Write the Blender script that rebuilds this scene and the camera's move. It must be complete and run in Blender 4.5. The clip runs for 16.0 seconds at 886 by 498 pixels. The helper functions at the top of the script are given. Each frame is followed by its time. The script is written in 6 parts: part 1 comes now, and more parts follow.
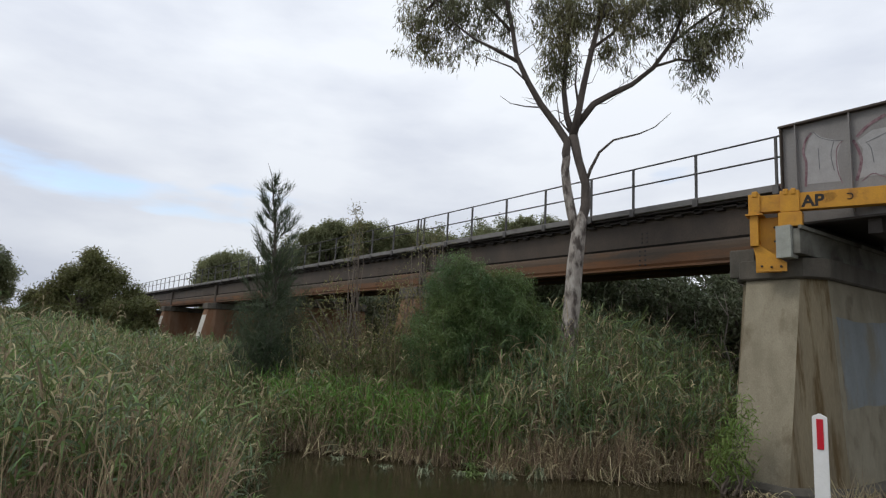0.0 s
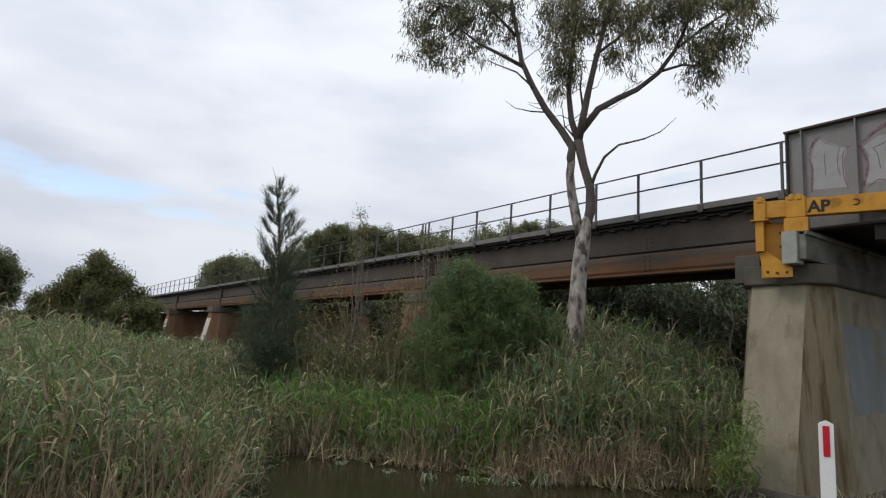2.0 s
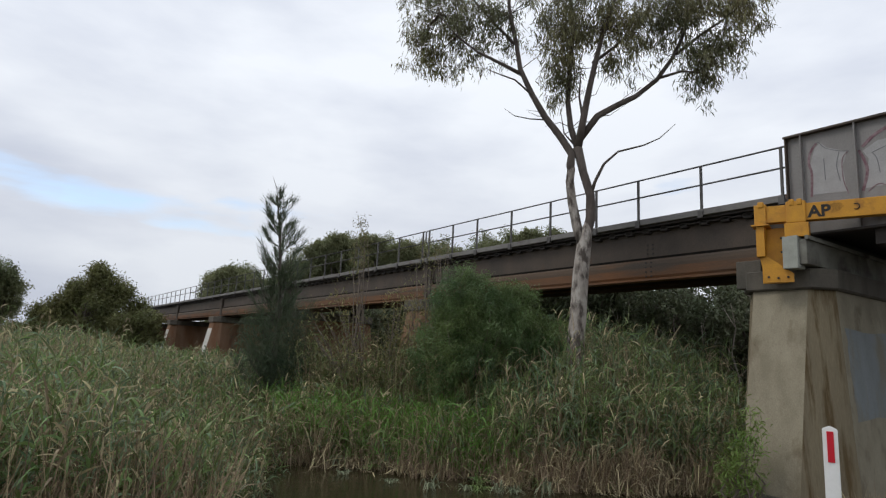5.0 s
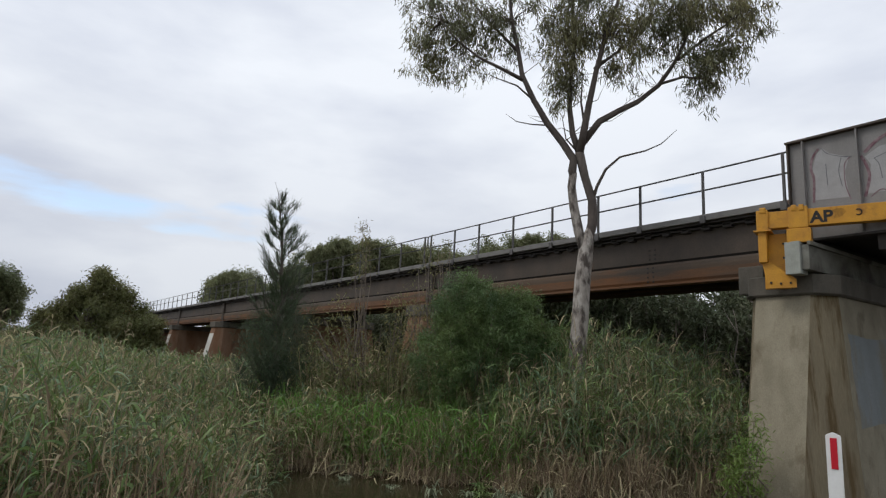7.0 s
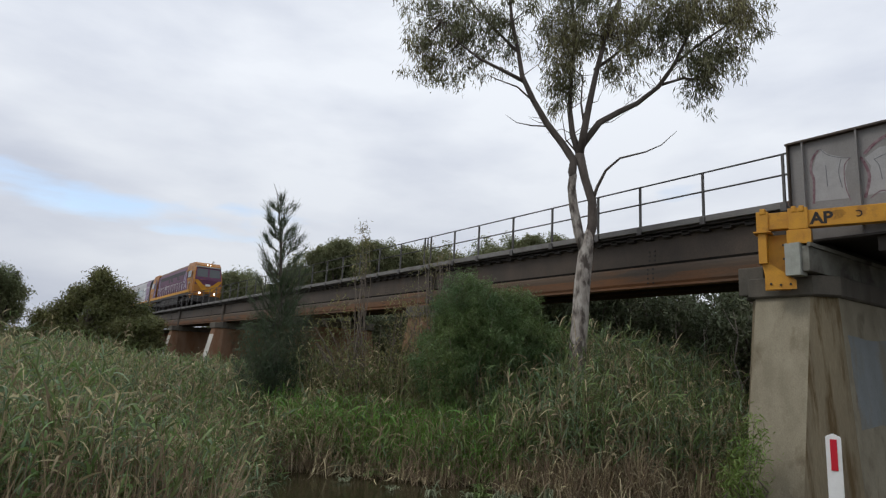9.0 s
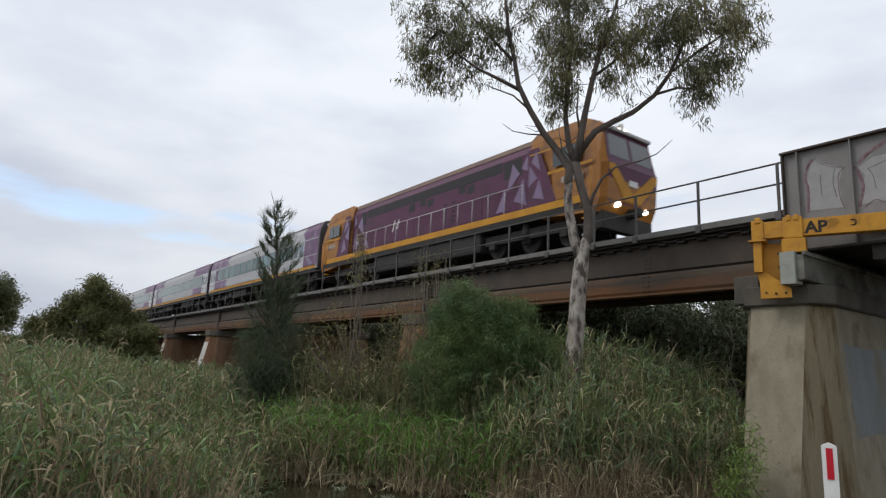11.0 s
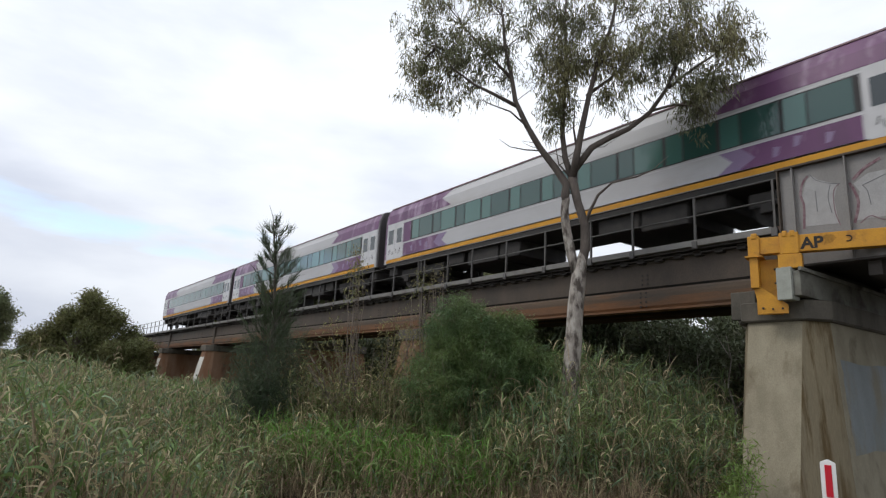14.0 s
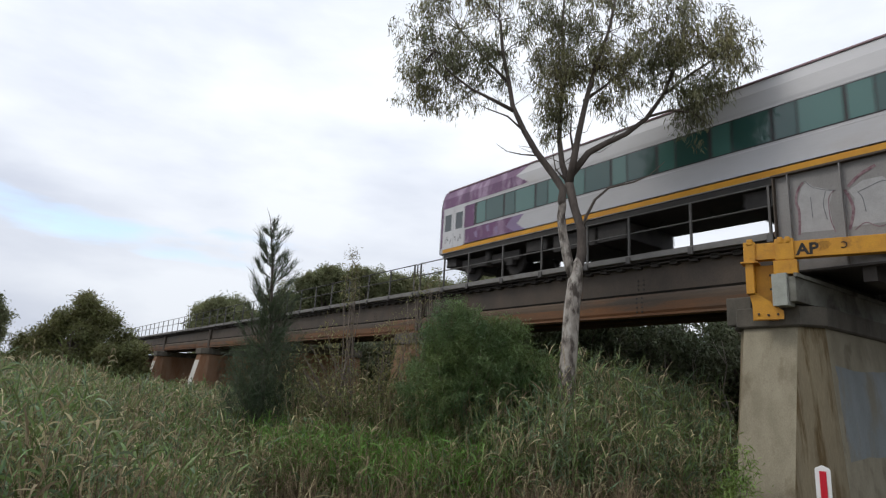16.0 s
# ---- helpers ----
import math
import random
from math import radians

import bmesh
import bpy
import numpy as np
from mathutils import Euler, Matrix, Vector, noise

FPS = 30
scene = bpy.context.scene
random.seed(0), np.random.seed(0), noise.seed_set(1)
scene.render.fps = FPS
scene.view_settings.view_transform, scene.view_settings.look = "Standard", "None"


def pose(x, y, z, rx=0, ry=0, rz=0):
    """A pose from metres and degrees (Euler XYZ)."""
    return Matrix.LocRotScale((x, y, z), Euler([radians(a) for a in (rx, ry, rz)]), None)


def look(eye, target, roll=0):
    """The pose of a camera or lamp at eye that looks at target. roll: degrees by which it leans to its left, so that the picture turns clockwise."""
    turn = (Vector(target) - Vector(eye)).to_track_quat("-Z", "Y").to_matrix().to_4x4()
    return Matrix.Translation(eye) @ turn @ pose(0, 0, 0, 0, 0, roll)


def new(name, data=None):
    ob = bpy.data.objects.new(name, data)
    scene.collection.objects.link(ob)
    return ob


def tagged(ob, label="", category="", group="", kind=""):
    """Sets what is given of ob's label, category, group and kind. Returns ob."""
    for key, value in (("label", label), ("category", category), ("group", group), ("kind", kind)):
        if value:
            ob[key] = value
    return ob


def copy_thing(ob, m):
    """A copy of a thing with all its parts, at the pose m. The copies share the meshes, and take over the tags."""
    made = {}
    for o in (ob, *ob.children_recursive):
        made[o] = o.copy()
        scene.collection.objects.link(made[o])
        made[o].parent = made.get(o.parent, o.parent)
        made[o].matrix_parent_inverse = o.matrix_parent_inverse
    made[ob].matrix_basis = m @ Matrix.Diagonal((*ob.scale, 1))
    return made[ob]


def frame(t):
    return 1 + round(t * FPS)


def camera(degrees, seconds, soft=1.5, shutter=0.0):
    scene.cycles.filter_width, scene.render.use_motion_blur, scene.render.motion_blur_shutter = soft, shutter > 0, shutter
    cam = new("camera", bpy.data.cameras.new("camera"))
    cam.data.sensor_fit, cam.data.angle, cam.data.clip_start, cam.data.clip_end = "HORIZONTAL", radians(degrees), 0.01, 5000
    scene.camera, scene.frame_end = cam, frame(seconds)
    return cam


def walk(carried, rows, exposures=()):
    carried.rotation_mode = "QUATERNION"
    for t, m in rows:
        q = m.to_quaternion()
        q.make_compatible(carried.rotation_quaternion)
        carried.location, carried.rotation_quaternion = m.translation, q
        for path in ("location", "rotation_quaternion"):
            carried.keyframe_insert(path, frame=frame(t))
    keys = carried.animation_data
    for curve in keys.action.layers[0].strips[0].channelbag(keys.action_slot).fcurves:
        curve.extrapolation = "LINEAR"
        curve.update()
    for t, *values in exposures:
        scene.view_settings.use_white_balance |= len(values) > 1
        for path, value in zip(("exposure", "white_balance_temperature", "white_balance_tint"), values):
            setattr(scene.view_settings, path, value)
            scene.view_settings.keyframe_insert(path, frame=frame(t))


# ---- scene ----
cam = camera(71.85, 16.0, soft=1.25, shutter=0.12)
EYE = (0.0, 0.0, 2.6)
# seconds, heading clockwise from +y, tilt up, roll
PATH = [
    (0, 36.27, 8.79, -2.94),
    (0.5, 36.09, 8.85, -2.99),
    (1, 35.92, 8.89, -3.03),
    (1.5, 35.86, 9.05, -3.11),
    (2, 35.83, 9.18, -3.22),
    (2.5, 35.85, 9.30, -2.95),
    (3, 35.85, 9.41, -3.02),
    (3.5, 35.86, 9.62, -2.95),
    (4, 35.84, 9.72, -2.83),
    (6.5, 35.54, 10.29, -2.78),
    (7, 35.53, 10.41, -2.83),
    (7.5, 35.56, 10.52, -2.89),
    (8, 35.53, 10.50, -2.99),
    (8.5, 35.53, 10.51, -2.87),
    (9, 35.53, 10.50, -2.88),
    (11.5, 35.99, 11.52, -3.00),
    (12, 36.00, 11.77, -3.17),
    (12.5, 35.99, 11.99, -3.17),
    (13, 35.99, 12.18, -3.19),
    (13.5, 36.01, 12.47, -3.26),
    (14, 36.05, 12.68, -3.03),
    (14.5, 36.05, 12.79, -3.13),
    (15, 36.13, 12.89, -3.27),
    (15.5, 36.24, 12.92, -3.32),
    (16, 36.36, 13.08, -3.30),
]


def head(yaw, tilt, roll):
    return Matrix.Translation(EYE) @ pose(0, 0, 0, 90 + tilt, 0, -yaw) @ pose(0, 0, 0, 0, 0, -roll)


EXPOSURES = [(0.0, 0.12), (4.2, 0.12), (9.0, 0.04), (11.3, 0.10), (12.5, 0.23), (14.0, 0.33), (14.8, 0.33), (16.0, 0.28)]
walk(cam, [(t, head(a, b, c)) for t, a, b, c in PATH], EXPOSURES)

# ---- sky and sun ----
SUN_EL, SUN_AZ = radians(48), radians(-60)
world = bpy.data.worlds.new("sky")
scene.world = world
world.use_nodes = True
wn, wl = world.node_tree.nodes, world.node_tree.links
wn.clear()
w_out = wn.new("ShaderNodeOutputWorld")
w_sky = wn.new("ShaderNodeTexSky")
w_sky.sky_type, w_sky.sun_disc, w_sky.sun_elevation, w_sky.sun_rotation = "NISHITA", False, SUN_EL, SUN_AZ
w_blue = wn.new("ShaderNodeBackground")
w_blue.inputs[1].default_value = 0.19
w_cloud = wn.new("ShaderNodeBackground")
w_cloud.inputs[1].default_value = 0.9
w_mix = wn.new("ShaderNodeMixShader")
w_co = wn.new("ShaderNodeTexCoord")
w_map = wn.new("ShaderNodeMapping")
w_map.inputs["Scale"].default_value = (1.0, 1.0, 3.0)
w_map.inputs["Rotation"].default_value = (0, 0, radians(-40))
w_map.inputs["Location"].default_value = (0.55, 0.3, 0.2)
w_n1 = wn.new("ShaderNodeTexNoise")
w_n1.inputs["Scale"].default_value, w_n1.inputs["Detail"].default_value, w_n1.inputs["Roughness"].default_value = 1.6, 7, 0.5
w_r1 = wn.new("ShaderNodeValToRGB")
w_r1.color_ramp.elements[0].position, w_r1.color_ramp.elements[0].color = 0.30, (0.25, 0.25, 0.25, 1)
w_r1.color_ramp.elements[1].position, w_r1.color_ramp.elements[1].color = 0.365, (1, 1, 1, 1)
w_n2 = wn.new("ShaderNodeTexNoise")
w_n2.inputs["Scale"].default_value, w_n2.inputs["Detail"].default_value = 2.3, 6
w_r2 = wn.new("ShaderNodeValToRGB")
w_r2.color_ramp.elements[0].position, w_r2.color_ramp.elements[0].color = 0.30, (0.66, 0.71, 0.83, 1)
w_r2.color_ramp.elements[1].position, w_r2.color_ramp.elements[1].color = 0.58, (0.935, 0.98, 1.055, 1)
wl.new(w_co.outputs["Generated"], w_map.inputs[0])
w_map2 = wn.new("ShaderNodeMapping")
w_map2.inputs["Scale"].default_value = (1.0, 1.0, 4.2)
w_map2.inputs["Rotation"].default_value = (0, 0, radians(-40))
w_map2.inputs["Location"].default_value = (0.63, 0.23, 0.25)
wl.new(w_co.outputs["Generated"], w_map2.inputs[0])
wl.new(w_map2.outputs[0], w_n1.inputs["Vector"])
wl.new(w_map.outputs[0], w_n2.inputs["Vector"])
wl.new(w_n1.outputs["Fac"], w_r1.inputs[0])
wl.new(w_n2.outputs["Fac"], w_r2.inputs[0])
# the overcast is greyer towards the horizon
w_sep = wn.new("ShaderNodeSeparateXYZ")
w_low = wn.new("ShaderNodeMapRange")
w_low.inputs[1].default_value, w_low.inputs[2].default_value, w_low.inputs[3].default_value, w_low.inputs[4].default_value = 0.02, 0.42, 0.80, 1.0
w_dim = wn.new("ShaderNodeVectorMath")
w_dim.operation = "SCALE"
wl.new(w_co.outputs["Generated"], w_sep.inputs[0])
wl.new(w_sep.outputs["Z"], w_low.inputs[0])
wl.new(w_r2.outputs[0], w_dim.inputs[0])
wl.new(w_low.outputs[0], w_dim.inputs["Scale"])
wl.new(w_dim.outputs[0], w_cloud.inputs[0])
wl.new(w_sky.outputs[0], w_blue.inputs[0])
wl.new(w_r1.outputs[0], w_mix.inputs[0])
wl.new(w_blue.outputs[0], w_mix.inputs[1])
wl.new(w_cloud.outputs[0], w_mix.inputs[2])
wl.new(w_mix.outputs[0], w_out.inputs[0])

sun = new("sun", bpy.data.lights.new("sun", "SUN"))
sun.data.energy, sun.data.angle, sun.data.color = 0.9, radians(16), (1.0, 0.96, 0.9)
sun.matrix_world = look((0, 0, 60), (0 - 40 * math.cos(SUN_EL) * math.sin(SUN_AZ), -40 * math.cos(SUN_EL) * math.cos(SUN_AZ), 60 - 40 * math.sin(SUN_EL)))


# ---- materials ----
def mk(name, c1, c2, scale=4.0, rough=0.7, metal=0.0, bump=0.3, fine=60.0, island=0.0, stain=None, stain_scale=1.2, stain_at=0.55,
       stretch=(1, 1, 1), soft_light=0.0, spec=0.4, grain=0.14):
    """A surface of two tones in noise, fine grain in the relief, stains in a third tone; island: how far separate leaves differ."""
    m = bpy.data.materials.new(name)
    m.use_nodes = True
    n, l = m.node_tree.nodes, m.node_tree.links
    bs = n["Principled BSDF"]
    co = n.new("ShaderNodeTexCoord")
    mp = n.new("ShaderNodeMapping")
    mp.inputs["Scale"].default_value = stretch
    l.new(co.outputs["Object"], mp.inputs[0])

    def nz(s, d):
        t = n.new("ShaderNodeTexNoise")
        t.inputs["Scale"].default_value, t.inputs["Detail"].default_value, t.inputs["Roughness"].default_value = s, d, 0.62
        l.new(mp.outputs[0], t.inputs["Vector"])
        return t.outputs["Fac"]

    def mix(fac, a, b):
        x = n.new("ShaderNodeMix")
        x.data_type = "RGBA"
        for sock, v in ((x.inputs[0], fac), (x.inputs[6], a), (x.inputs[7], b)):
            if isinstance(v, (tuple, float)):
                sock.default_value = v
            else:
                l.new(v, sock)
        return x.outputs[2]

    def ramp(v, lo, hi):
        r = n.new("ShaderNodeMapRange")
        r.inputs[1].default_value, r.inputs[2].default_value = lo, hi
        l.new(v, r.inputs[0])
        return r.outputs[0]

    col = mix(ramp(nz(scale, 5), 0.35, 0.65), (*c1, 1), (*c2, 1))
    if stain:
        col = mix(ramp(nz(stain_scale, 6), stain_at, stain_at + 0.14), col, (*stain, 1))
    g = nz(fine, 3)
    hs = n.new("ShaderNodeHueSaturation")
    l.new(col, hs.inputs["Color"])
    v = ramp(g, 0.3, 0.7)
    r = n.new("ShaderNodeMapRange")
    r.inputs[3].default_value, r.inputs[4].default_value = 1 - grain, 1 + grain
    l.new(v, r.inputs[0])
    l.new(r.outputs[0], hs.inputs["Value"])
    col = hs.outputs[0]
    if island:
        ge = n.new("ShaderNodeNewGeometry")
        h2 = n.new("ShaderNodeHueSaturation")
        r2 = n.new("ShaderNodeMapRange")
        r2.inputs[3].default_value, r2.inputs[4].default_value = 1 - island, 1 + island
        l.new(ge.outputs["Random Per Island"], r2.inputs[0])
        l.new(r2.outputs[0], h2.inputs["Value"])
        r3 = n.new("ShaderNodeMapRange")
        r3.inputs[3].default_value, r3.inputs[4].default_value = 0.5 - island * 0.06, 0.5 + island * 0.04
        l.new(ge.outputs["Random Per Island"], r3.inputs[0])
        l.new(r3.outputs[0], h2.inputs["Hue"])
        l.new(col, h2.inputs["Color"])
        col = h2.outputs[0]
    l.new(col, bs.inputs["Base Color"])
    bs.inputs["Roughness"].default_value, bs.inputs["Metallic"].default_value = rough, metal
    bs.inputs["Specular IOR Level"].default_value = spec
    if bump:
        b = n.new("ShaderNodeBump")
        b.inputs["Strength"].default_value, b.inputs["Distance"].default_value = bump, 0.02
        l.new(g, b.inputs["Height"])
        l.new(b.outputs[0], bs.inputs["Normal"])
    if soft_light:
        tr = n.new("ShaderNodeBsdfTranslucent")
        l.new(col, tr.inputs[0])
        ms = n.new("ShaderNodeMixShader")
        ms.inputs[0].default_value = soft_light
        l.new(bs.outputs[0], ms.inputs[1])
        l.new(tr.outputs[0], ms.inputs[2])
        l.new(ms.outputs[0], n["Material Output"].inputs[0])
    return m


CONCRETE = mk("weathered concrete", (0.30, 0.265, 0.19), (0.215, 0.187, 0.13), 1.9, 0.9, stain=(0.16, 0.13, 0.085), stain_scale=1.5, stain_at=0.53, stretch=(1, 1, 0.55))
CONCRETE_RUN = mk("water-stained concrete", (0.23, 0.19, 0.12), (0.16, 0.13, 0.085), 2.2, 0.85, stain=(0.105, 0.07, 0.028), stain_scale=4.2, stain_at=0.47, stretch=(1, 1, 0.06))
CONCRETE_WHITE = mk("pale pier concrete", (0.55, 0.53, 0.48), (0.42, 0.40, 0.35), 2.0, 0.9, stain=(0.25, 0.18, 0.12), stain_scale=0.7, stretch=(1, 1, 0.4))
CONCRETE_BROWN = mk("rust-washed concrete", (0.17, 0.082, 0.04), (0.22, 0.135, 0.085), 1.6, 0.9, stain=(0.085, 0.045, 0.027), stain_scale=0.9, stretch=(1, 1, 0.25))
CONCRETE_DARK = mk("dark stained concrete", (0.075, 0.068, 0.055), (0.125, 0.11, 0.088), 2, 0.9, stain=(0.06, 0.055, 0.045), stretch=(1, 1, 0.5))
PATCH = mk("grey overpaint", (0.215, 0.235, 0.24), (0.175, 0.19, 0.19), 1.2, 0.75, bump=0.2, stain=(0.19, 0.17, 0.125), stain_scale=1.0, stain_at=0.5, stretch=(1, 1, 0.4))
STEEL = mk("weathered grey girder paint", (0.078, 0.058, 0.042), (0.05, 0.039, 0.030), 1.6, 0.7, stain=(0.085, 0.046, 0.024), stain_scale=0.9, stain_at=0.6, stretch=(1, 0.6, 0.35))
RUST = mk("rusty girder steel", (0.17, 0.076, 0.030), (0.098, 0.058, 0.034), 1.5, 0.78, stain=(0.075, 0.058, 0.044), stain_scale=1.1, stain_at=0.52, stretch=(1, 0.22, 1.6))
RUSTDULL = mk("faded paint over rust", (0.105, 0.068, 0.042), (0.072, 0.056, 0.042), 1.4, 0.8, stain=(0.15, 0.075, 0.034), stain_scale=1.2, stain_at=0.56, stretch=(1, 0.25, 2.2))
JOINTSHADE = mk("black joint shadow", (0.010, 0.009, 0.008), (0.018, 0.015, 0.012), 2, 0.95, spec=0.1)
FASCIA = mk("grey deck fascia", (0.185, 0.178, 0.165), (0.14, 0.132, 0.122), 1.2, 0.7, stain=(0.085, 0.07, 0.06), stain_scale=0.8)
RAILMAT = mk("dull galvanised rail", (0.11, 0.105, 0.10), (0.08, 0.075, 0.07), 3, 0.6, 0.3)
DARKSTEEL = mk("dark underside steel", (0.05, 0.042, 0.036), (0.035, 0.03, 0.027), 2, 0.8)
PARAPET = mk("grey painted plate", (0.235, 0.225, 0.215), (0.185, 0.175, 0.167), 1.3, 0.6, stain=(0.15, 0.125, 0.11), stain_scale=0.8, stain_at=0.6, stretch=(1, 1, 0.4))
TAGRED = mk("maroon spray paint", (0.12, 0.045, 0.06), (0.24, 0.17, 0.18), 14, 0.6, bump=0)
TAGGREY = mk("dark spray paint", (0.10, 0.10, 0.11), (0.16, 0.16, 0.17), 8, 0.6, bump=0)
TAGWHITE = mk("faded white spray paint", (0.34, 0.335, 0.33), (0.29, 0.285, 0.28), 5, 0.6, bump=0)
BLACKPAINT = mk("black spray paint", (0.015, 0.014, 0.012), (0.03, 0.025, 0.02), 6, 0.7, bump=0)
SMEAR = mk("smeared spray paint", (0.20, 0.10, 0.016), (0.44, 0.205, 0.02), 9, 0.7, bump=0, stretch=(1, 1, 0.6))
YELLOW = mk("worn yellow paint", (0.58, 0.28, 0.02), (0.48, 0.22, 0.02), 3, 0.5, stain=(0.30, 0.13, 0.02), stain_scale=2.2, stain_at=0.56)
POSTWHITE = mk("white plastic", (0.78, 0.78, 0.76), (0.70, 0.70, 0.67), 6, 0.5, bump=0.1, grain=0.02)
REDREF = mk("red reflector", (0.55, 0.015, 0.03), (0.48, 0.012, 0.025), 4, 0.3, bump=0.05, grain=0.04)
MUD = mk("muddy bank", (0.07, 0.055, 0.038), (0.10, 0.08, 0.05), 1.5, 0.95, bump=0.8, fine=18, stain=(0.05, 0.07, 0.025), stain_scale=0.5)
REED = mk("green reed", (0.118, 0.188, 0.056), (0.195, 0.24, 0.088), 0.5, 0.5, bump=0, island=0.45, soft_light=0.25)
REEDGREY = mk("grey-green reed", (0.115, 0.175, 0.09), (0.175, 0.225, 0.125), 0.7, 0.55, bump=0, island=0.45, soft_light=0.25)
REEDPALE = mk("dry reed", (0.42, 0.36, 0.22), (0.32, 0.26, 0.15), 0.8, 0.75, bump=0, island=0.4, soft_light=0.2)
BEAMGREY = mk("stained pale beam", (0.20, 0.20, 0.17), (0.115, 0.108, 0.088), 1.5, 0.85, stain=(0.065, 0.058, 0.048), stain_scale=1.1, stain_at=0.5)
SHRUBLEAF = mk("fresh shrub leaf", (0.145, 0.225, 0.05), (0.19, 0.25, 0.065), 1.0, 0.5, bump=0, island=0.4, soft_light=0.3)
SEDGE = mk("pale grey-green sedge leaf", (0.18, 0.21, 0.125), (0.25, 0.27, 0.17), 1.0, 0.6, bump=0, island=0.3, soft_light=0.2)
WEED = mk("olive weed leaf", (0.125, 0.165, 0.055), (0.185, 0.195, 0.08), 0.8, 0.6, bump=0, island=0.5, soft_light=0.35)
GRASS = mk("bright grass", (0.15, 0.29, 0.052), (0.12, 0.225, 0.045), 1.0, 0.5, bump=0, island=0.35, soft_light=0.3)
EUCLEAF = mk("eucalypt leaf", (0.115, 0.125, 0.065), (0.215, 0.195, 0.09), 0.55, 0.45, bump=0, island=0.5, soft_light=0.3)
BARK = mk("pale peeling bark", (0.42, 0.385, 0.34), (0.24, 0.205, 0.175), 4, 0.85, bump=0.6, fine=25, stain=(0.075, 0.06, 0.05), stain_scale=5.5, stain_at=0.46, stretch=(1, 1, 0.42))
BARKDARK = mk("grey-brown limb bark", (0.075, 0.06, 0.052), (0.12, 0.10, 0.085), 4, 0.9, bump=0.6, fine=25, stretch=(1, 1, 0.4))
NEEDLE = mk("dark feathery needles", (0.048, 0.072, 0.038), (0.085, 0.108, 0.058), 0.8, 0.6, bump=0, island=0.4, soft_light=0.3)
WATTLE = mk("green wattle leaf", (0.07, 0.128, 0.05), (0.15, 0.205, 0.066), 0.7, 0.5, bump=0, island=0.45, soft_light=0.3)
TWIG = mk("brown twig", (0.12, 0.095, 0.075), (0.19, 0.155, 0.125), 4, 0.9, bump=0)
DRYLEAF = mk("yellow-olive leaf", (0.15, 0.17, 0.065), (0.235, 0.19, 0.085), 1, 0.6, bump=0, island=0.5, soft_light=0.35)
OLIVELEAF = mk("olive tree foliage", (0.11, 0.125, 0.048), (0.18, 0.175, 0.068), 0.3, 0.6, bump=0, island=0.45, soft_light=0.38)
BACKLEAF = mk("grey-green distant foliage", (0.14, 0.162, 0.08), (0.21, 0.218, 0.11), 0.2, 0.7, bump=0, island=0.35, soft_light=0.42)
SCRUBLEAF = mk("olive scrub foliage", (0.085, 0.105, 0.058), (0.13, 0.14, 0.078), 0.3, 0.6, bump=0, island=0.45, soft_light=0.35)
DEADSTALK = mk("brown dead stalk", (0.22, 0.16, 0.095), (0.30, 0.23, 0.145), 0.8, 0.85, bump=0, island=0.4)
PALEGREEN = mk("pale grey-green paint", (0.36, 0.37, 0.33), (0.28, 0.29, 0.25), 3.0, 0.8, stain=(0.20, 0.19, 0.16), stain_scale=2.5)
DEADWOOD = mk("bleached dead wood", (0.26, 0.23, 0.20), (0.18, 0.155, 0.13), 3, 0.9, bump=0)
WOODLEAF = mk("far dark foliage", (0.045, 0.065, 0.03), (0.075, 0.09, 0.042), 0.25, 0.6, bump=0, island=0.45, soft_light=0.15)
BALLAST = mk("grey ballast", (0.16, 0.15, 0.14), (0.09, 0.085, 0.08), 25, 0.95, bump=1.0, fine=30)
SLEEPER = mk("sleeper timber", (0.10, 0.085, 0.07), (0.14, 0.12, 0.10), 5, 0.9)
RAILSTEEL = mk("rail steel", (0.20, 0.13, 0.10), (0.15, 0.10, 0.08), 5, 0.5, 0.6)
ASPHALT = mk("asphalt", (0.055, 0.055, 0.055), (0.045, 0.044, 0.043), 2, 0.9, bump=0.5, fine=120)


def water_material():
    m = bpy.data.materials.new("murky water")
    m.use_nodes = True
    n, l = m.node_tree.nodes, m.node_tree.links
    b = n["Principled BSDF"]
    b.inputs["Base Color"].default_value = (0.032, 0.028, 0.014, 1)
    b.inputs["Roughness"].default_value = 0.12
    t, bu, c = n.new("ShaderNodeTexNoise"), n.new("ShaderNodeBump"), n.new("ShaderNodeTexCoord")
    t.inputs["Scale"].default_value, t.inputs["Detail"].default_value = 3.5, 3
    bu.inputs["Strength"].default_value, bu.inputs["Distance"].default_value = 0.25, 0.02
    l.new(c.outputs["Object"], t.inputs["Vector"])
    l.new(t.outputs["Fac"], bu.inputs["Height"])
    l.new(bu.outputs[0], b.inputs["Normal"])
    return m


WATER = water_material()


# ---- mesh helpers ----
def part(name, bm, material, parent=None, label=""):
    if isinstance(bm, list):
        return [part(name, k, material, parent, label) for k in bm][0]
    me = bpy.data.meshes.new(name)
    bm.to_mesh(me)
    bm.free()
    me.materials.append(material)
    ob = new(name, me)
    ob.parent = parent
    return tagged(ob, label)


